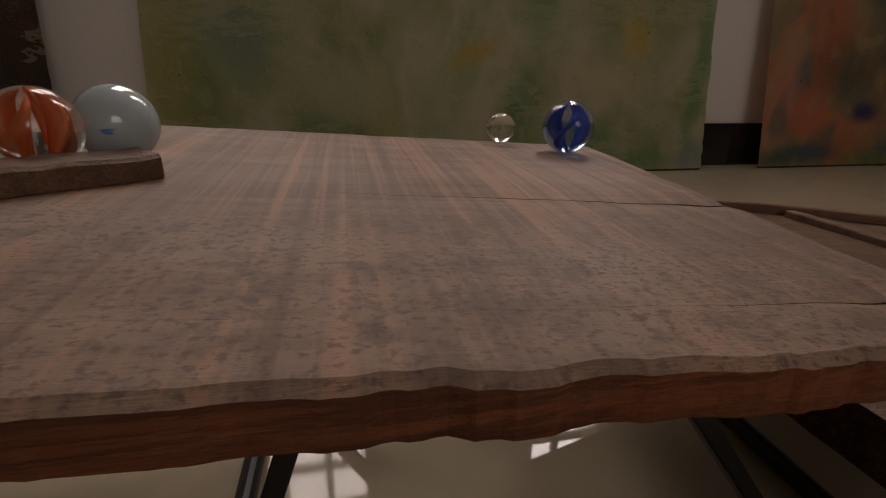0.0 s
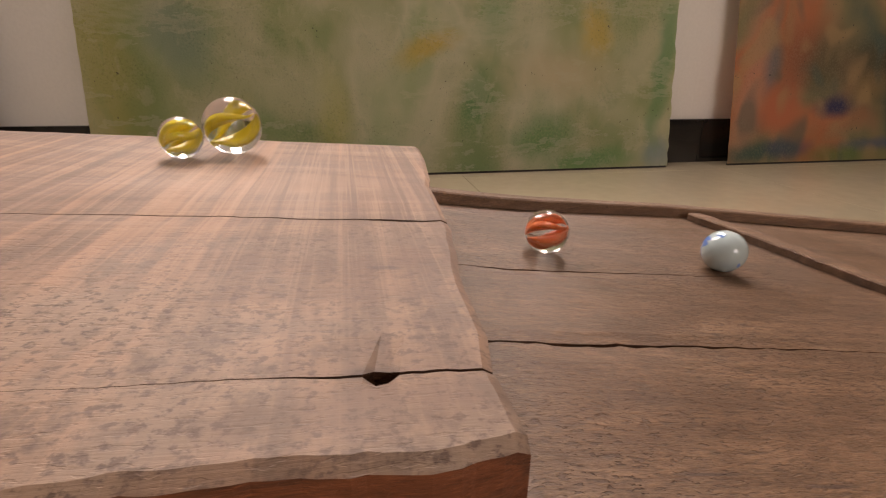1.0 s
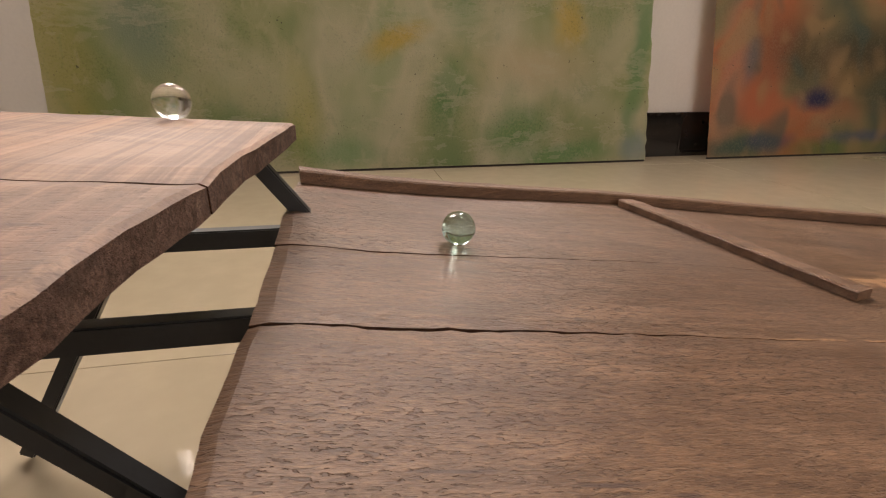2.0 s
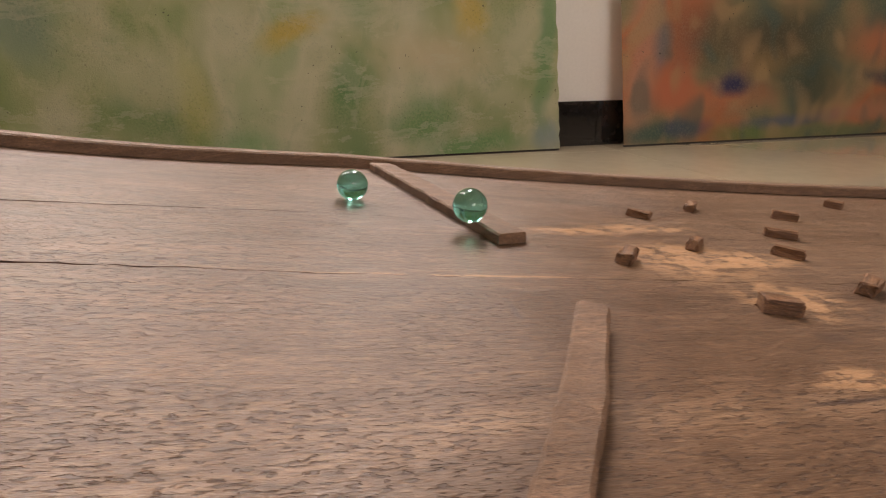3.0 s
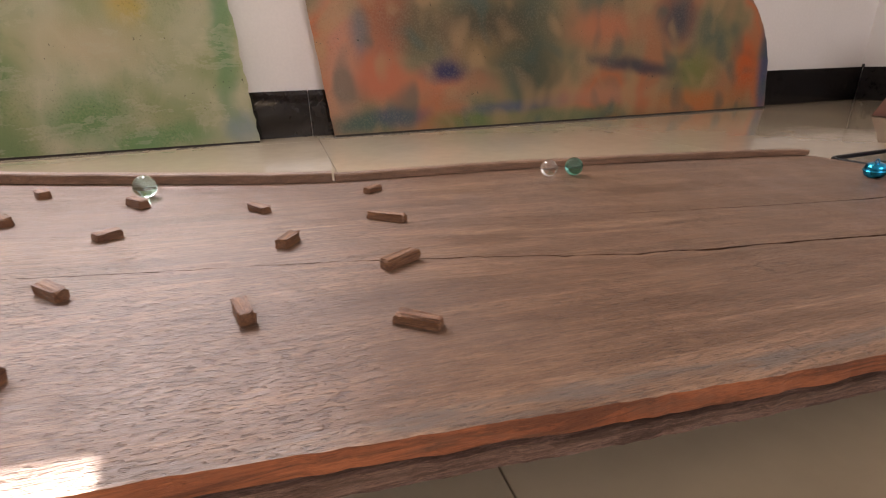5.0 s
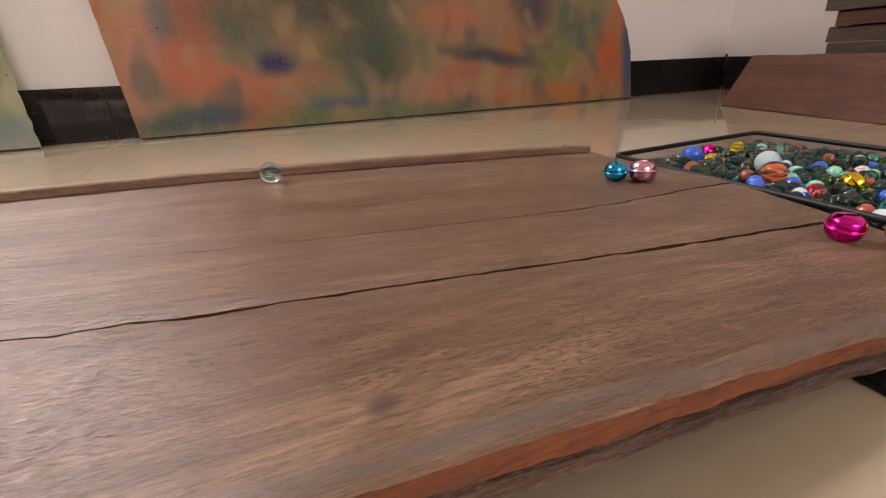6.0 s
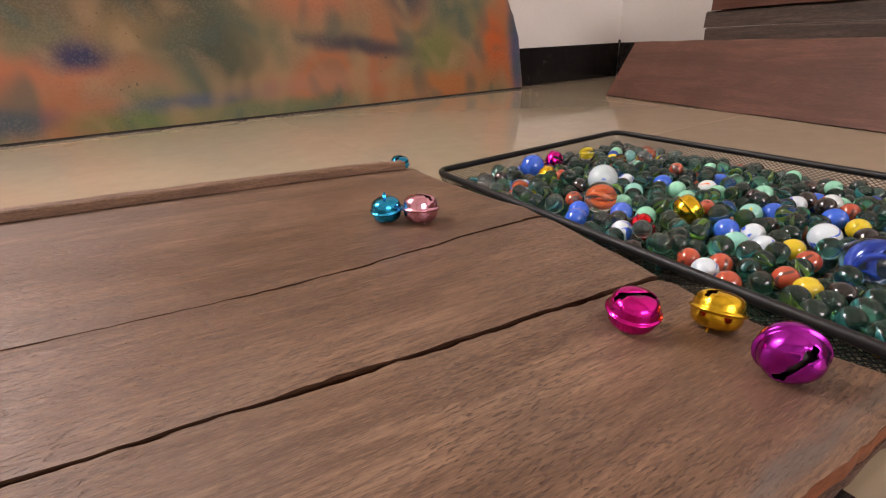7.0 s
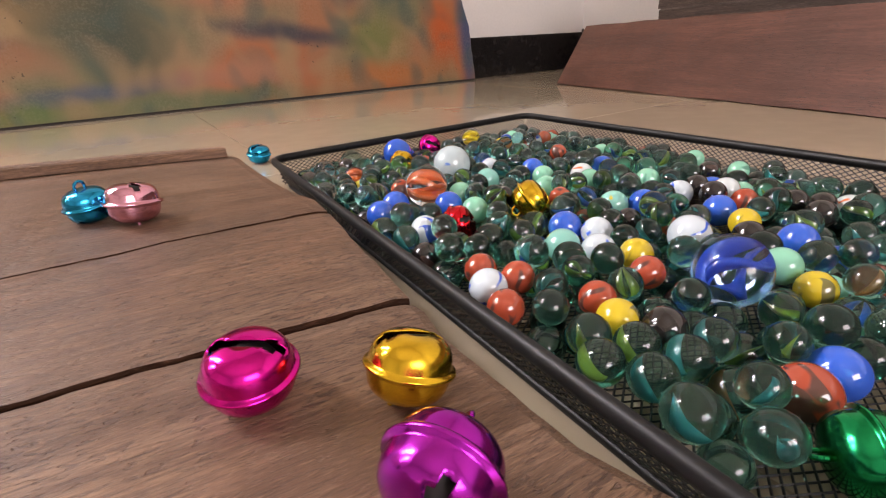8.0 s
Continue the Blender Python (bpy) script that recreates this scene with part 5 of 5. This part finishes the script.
def motions():
    r = 0.0112
    roll(ROLLING["orange"], up_keys(((0, -0.108, 0.333), (0.1, -0.090, 0.334), (0.2, -0.074, 0.338), (0.3, -0.057, 0.350), (0.4, -0.037, 0.366), (0.5, -0.012, 0.381), (0.6, 0.019, 0.390), (0.7, 0.051, 0.400), (0.8, 0.085, 0.405)), r)
         + [(0.9, 0.126, 0.410, 0.169)] + low_keys(((1.0, 0.170, 0.408), (1.1, 0.222, 0.399), (1.2, 0.287, 0.393), (2.2, 0.95, 0.37), (2.9, 1.44, 0.36)), r)
         + [(3.1, *RESTING["orange"]), (8, *RESTING["orange"])], r)
    r = 0.0115
    roll(ROLLING["grey"], up_keys(((0, -0.094, 0.348), (0.1, -0.071, 0.346), (0.2, -0.049, 0.352), (0.3, -0.024, 0.360), (0.4, 0.005, 0.372), (0.5, 0.038, 0.379), (0.6, 0.073, 0.380)), r)
         + [(0.7, 0.113, 0.385, 0.181)] + low_keys(((0.8, 0.149, 0.380), (0.9, 0.203, 0.388), (1.0, 0.271, 0.400), (1.1, 0.344, 0.407), (1.2, 0.415, 0.420), (2.1, 0.95, 0.40), (2.8, 1.44, 0.39)), r)
         + [(3.0, *RESTING["grey"]), (8, *RESTING["grey"])], r)
    r = 0.0076
    roll(ROLLING["clear"], up_keys(((0, 0.054, 0.430),), r) + [(0.1, 0.092, 0.447, 0.180), (0.2, 0.121, 0.455, 0.164)]
         + low_keys(((0.3, 0.175, 0.465), (0.4, 0.233, 0.466), (0.5, 0.290, 0.466), (0.6, 0.326, 0.458), (0.7, 0.342, 0.432), (0.8, 0.362, 0.395), (0.95, 0.395, 0.340), (1.9, 0.90, 0.38), (2.6, 1.45, 0.39)), r)
         + [(2.8, *RESTING["clear"]), (8, *RESTING["clear"])], r)
    r = 0.0124
    roll(ROLLING["blue"], up_keys(((0, 0.081, 0.407),), r) + [(0.1, 0.124, 0.420, 0.177), (0.2, 0.170, 0.421, 0.143)]
         + low_keys(((0.3, 0.225, 0.422), (0.4, 0.291, 0.412), (1.4, 0.90, 0.30), (2.2, 1.45, 0.20)), r) + [(2.4, *RESTING["blue"]), (8, *RESTING["blue"])], r)
    r = 0.0077
    roll(ROLLING["red"], low_keys(((0, 0.215, 0.412), (0.1, 0.280, 0.409), (0.2, 0.345, 0.405), (1.2, 0.9, 0.40), (2.0, 1.45, 0.40)), r) + [(2.2, *RESTING["red"]), (8, *RESTING["red"])], r)
    r = 0.0111
    roll(ROLLING["yellow"], up_keys(((0, -0.22, 0.335), (0.4, -0.125, 0.350), (0.6, -0.075, 0.365), (0.7, -0.053, 0.374), (0.8, -0.031, 0.382), (0.9, -0.003, 0.389), (1.0, 0.028, 0.398), (1.1, 0.062, 0.399), (1.2, 0.096, 0.398)), r)
         + [(1.3, 0.132, 0.395, 0.168)] + low_keys(((1.4, 0.175, 0.391), (1.7, 0.36, 0.38), (1.85, 0.41, 0.33), (2.2, 0.60, 0.30), (2.6, 0.640, 0.318), (3.2, 0.632, 0.320), (3.3, 0.630, 0.325), (3.4, 0.637, 0.341), (3.5, 0.642, 0.354), (3.6, 0.650, 0.368), (3.7, 0.656, 0.380), (3.9, 0.658, 0.390), (4.1, 0.656, 0.396), (8, 0.656, 0.396)), r), r)
    r = 0.0076
    roll(ROLLING["lemon"], up_keys(((0, -0.30, 0.35), (0.5, -0.135, 0.355), (0.8, -0.046, 0.366), (0.9, -0.018, 0.374), (1.0, 0.012, 0.386), (1.1, 0.043, 0.394), (1.2, 0.077, 0.398)), r)
         + [(1.3, 0.115, 0.402, 0.168)] + low_keys(((1.4, 0.160, 0.400), (1.7, 0.37, 0.39), (1.85, 0.41, 0.33), (2.3, 0.78, 0.39), (3.1, 1.45, 0.42)), r) + [(3.3, *RESTING["lemon"]), (8, *RESTING["lemon"])], r)
    r = 0.0083
    roll(ROLLING["teal_a"], up_keys(((0, -0.58, 0.36), (2.0, -0.08, 0.40), (2.3, 0.049, 0.419), (2.4, 0.084, 0.417)), r) + [(2.5, 0.117, 0.425, 0.179)]
         + low_keys(((2.6, 0.157, 0.435), (2.7, 0.210, 0.417), (2.8, 0.266, 0.404), (2.9, 0.328, 0.387)), r) + [(3.0, 0.362, 0.372, 0.1075)]
         + low_keys(((3.1, 0.390, 0.336), (3.2, 0.428, 0.299), (3.3, 0.474, 0.263), (3.4, 0.524, 0.229), (3.5, 0.569, 0.214), (3.6, 0.626, 0.215), (3.7, 0.689, 0.225), (3.8, 0.750, 0.236), (3.9, 0.798, 0.260), (4.0, 0.826, 0.280), (4.1, 0.842, 0.288), (4.2, 0.860, 0.285), (4.7, 0.975, 0.38), (5.1, 1.125, 0.45), (5.3, 1.2416, 0.456), (5.4, 1.302, 0.459), (5.5, 1.3613, 0.462), (5.65, 1.456, 0.457)), r)
         + [(5.75, *RESTING["teal_a"]), (8, *RESTING["teal_a"])], r)
    roll(ROLLING["teal_b"], up_keys(((0, -0.60, 0.38), (2.2, -0.12, 0.41), (2.5, 0.050, 0.420), (2.6, 0.092, 0.422)), r) + [(2.7, 0.133, 0.430, 0.147)]
         + low_keys(((2.8, 0.193, 0.411), (2.9, 0.247, 0.408), (3.0, 0.309, 0.417)), r) + [(3.1, 0.348, 0.415, 0.110)]
         + low_keys(((3.2, 0.375, 0.364), (3.3, 0.404, 0.330), (3.4, 0.444, 0.290), (3.5, 0.487, 0.258), (3.6, 0.502, 0.226), (3.7, 0.513, 0.214), (3.8, 0.508, 0.210), (3.9, 0.507, 0.216), (4.0, 0.514, 0.226), (4.1, 0.529, 0.250), (4.4, 0.58, 0.29), (5.0, 0.60, 0.33), (8, 0.60, 0.33)), r), r)
    r = 0.0077
    roll(ROLLING["clear_b"], up_keys(((0, -0.605, 0.40), (1.6, -0.25, 0.42), (2.0, 0.06, 0.425)), r) + [(2.1, 0.10, 0.424, 0.170)]
         + low_keys(((2.2, 0.110, 0.422), (2.3, 0.143, 0.420), (2.4, 0.191, 0.417), (2.5, 0.251, 0.406), (2.6, 0.323, 0.388)), r) + [(2.7, 0.375, 0.365, 0.106)]
         + low_keys(((2.8, 0.400, 0.318), (2.9, 0.437, 0.283), (3.0, 0.505, 0.235), (3.1, 0.575, 0.222), (3.4, 0.78, 0.25), (4.2, 1.03, 0.31), (4.9, 1.05, 0.42), (5.1, 1.075, 0.448), (5.3, 1.1413, 0.453), (5.4, 1.205, 0.447), (5.5, 1.2699, 0.440), (5.6, 1.332, 0.438), (5.8, 1.456, 0.436)), r)
         + [(5.95, *RESTING["clear_b"]), (8, *RESTING["clear_b"])], r)
    r = 0.0080
    roll(ROLLING["pale"], up_keys(((0, -0.615, 0.37), (1.4, -0.25, 0.40), (1.75, 0.06, 0.41)), r) + [(1.85, 0.12, 0.41, 0.165)]
         + low_keys(((1.95, 0.165, 0.402), (2.1, 0.215, 0.390), (2.3, 0.304, 0.373), (2.4, 0.388, 0.352), (2.5, 0.421, 0.332), (2.8, 0.540, 0.285), (3.0, 0.600, 0.305), (3.2, 0.592, 0.318), (3.3, 0.588, 0.318), (3.4, 0.581, 0.309), (3.5, 0.578, 0.302), (3.6, 0.588, 0.299), (3.7, 0.604, 0.301), (3.8, 0.624, 0.302), (3.9, 0.645, 0.311), (4.0, 0.656, 0.322), (4.1, 0.667, 0.338), (4.2, 0.682, 0.348), (4.8, 0.72, 0.44), (5.4, 0.768, 0.424), (5.5, 0.8124, 0.4185), (5.7, 0.922, 0.440), (5.9, 1.044, 0.455), (6.1, 1.175, 0.448), (6.2, 1.241, 0.435), (6.3, 1.309, 0.424), (6.4, 1.3905, 0.418), (6.48, 1.456, 0.420)), r)
         + [(6.56, *RESTING["pale"]), (8, *RESTING["pale"])], r)


motions()
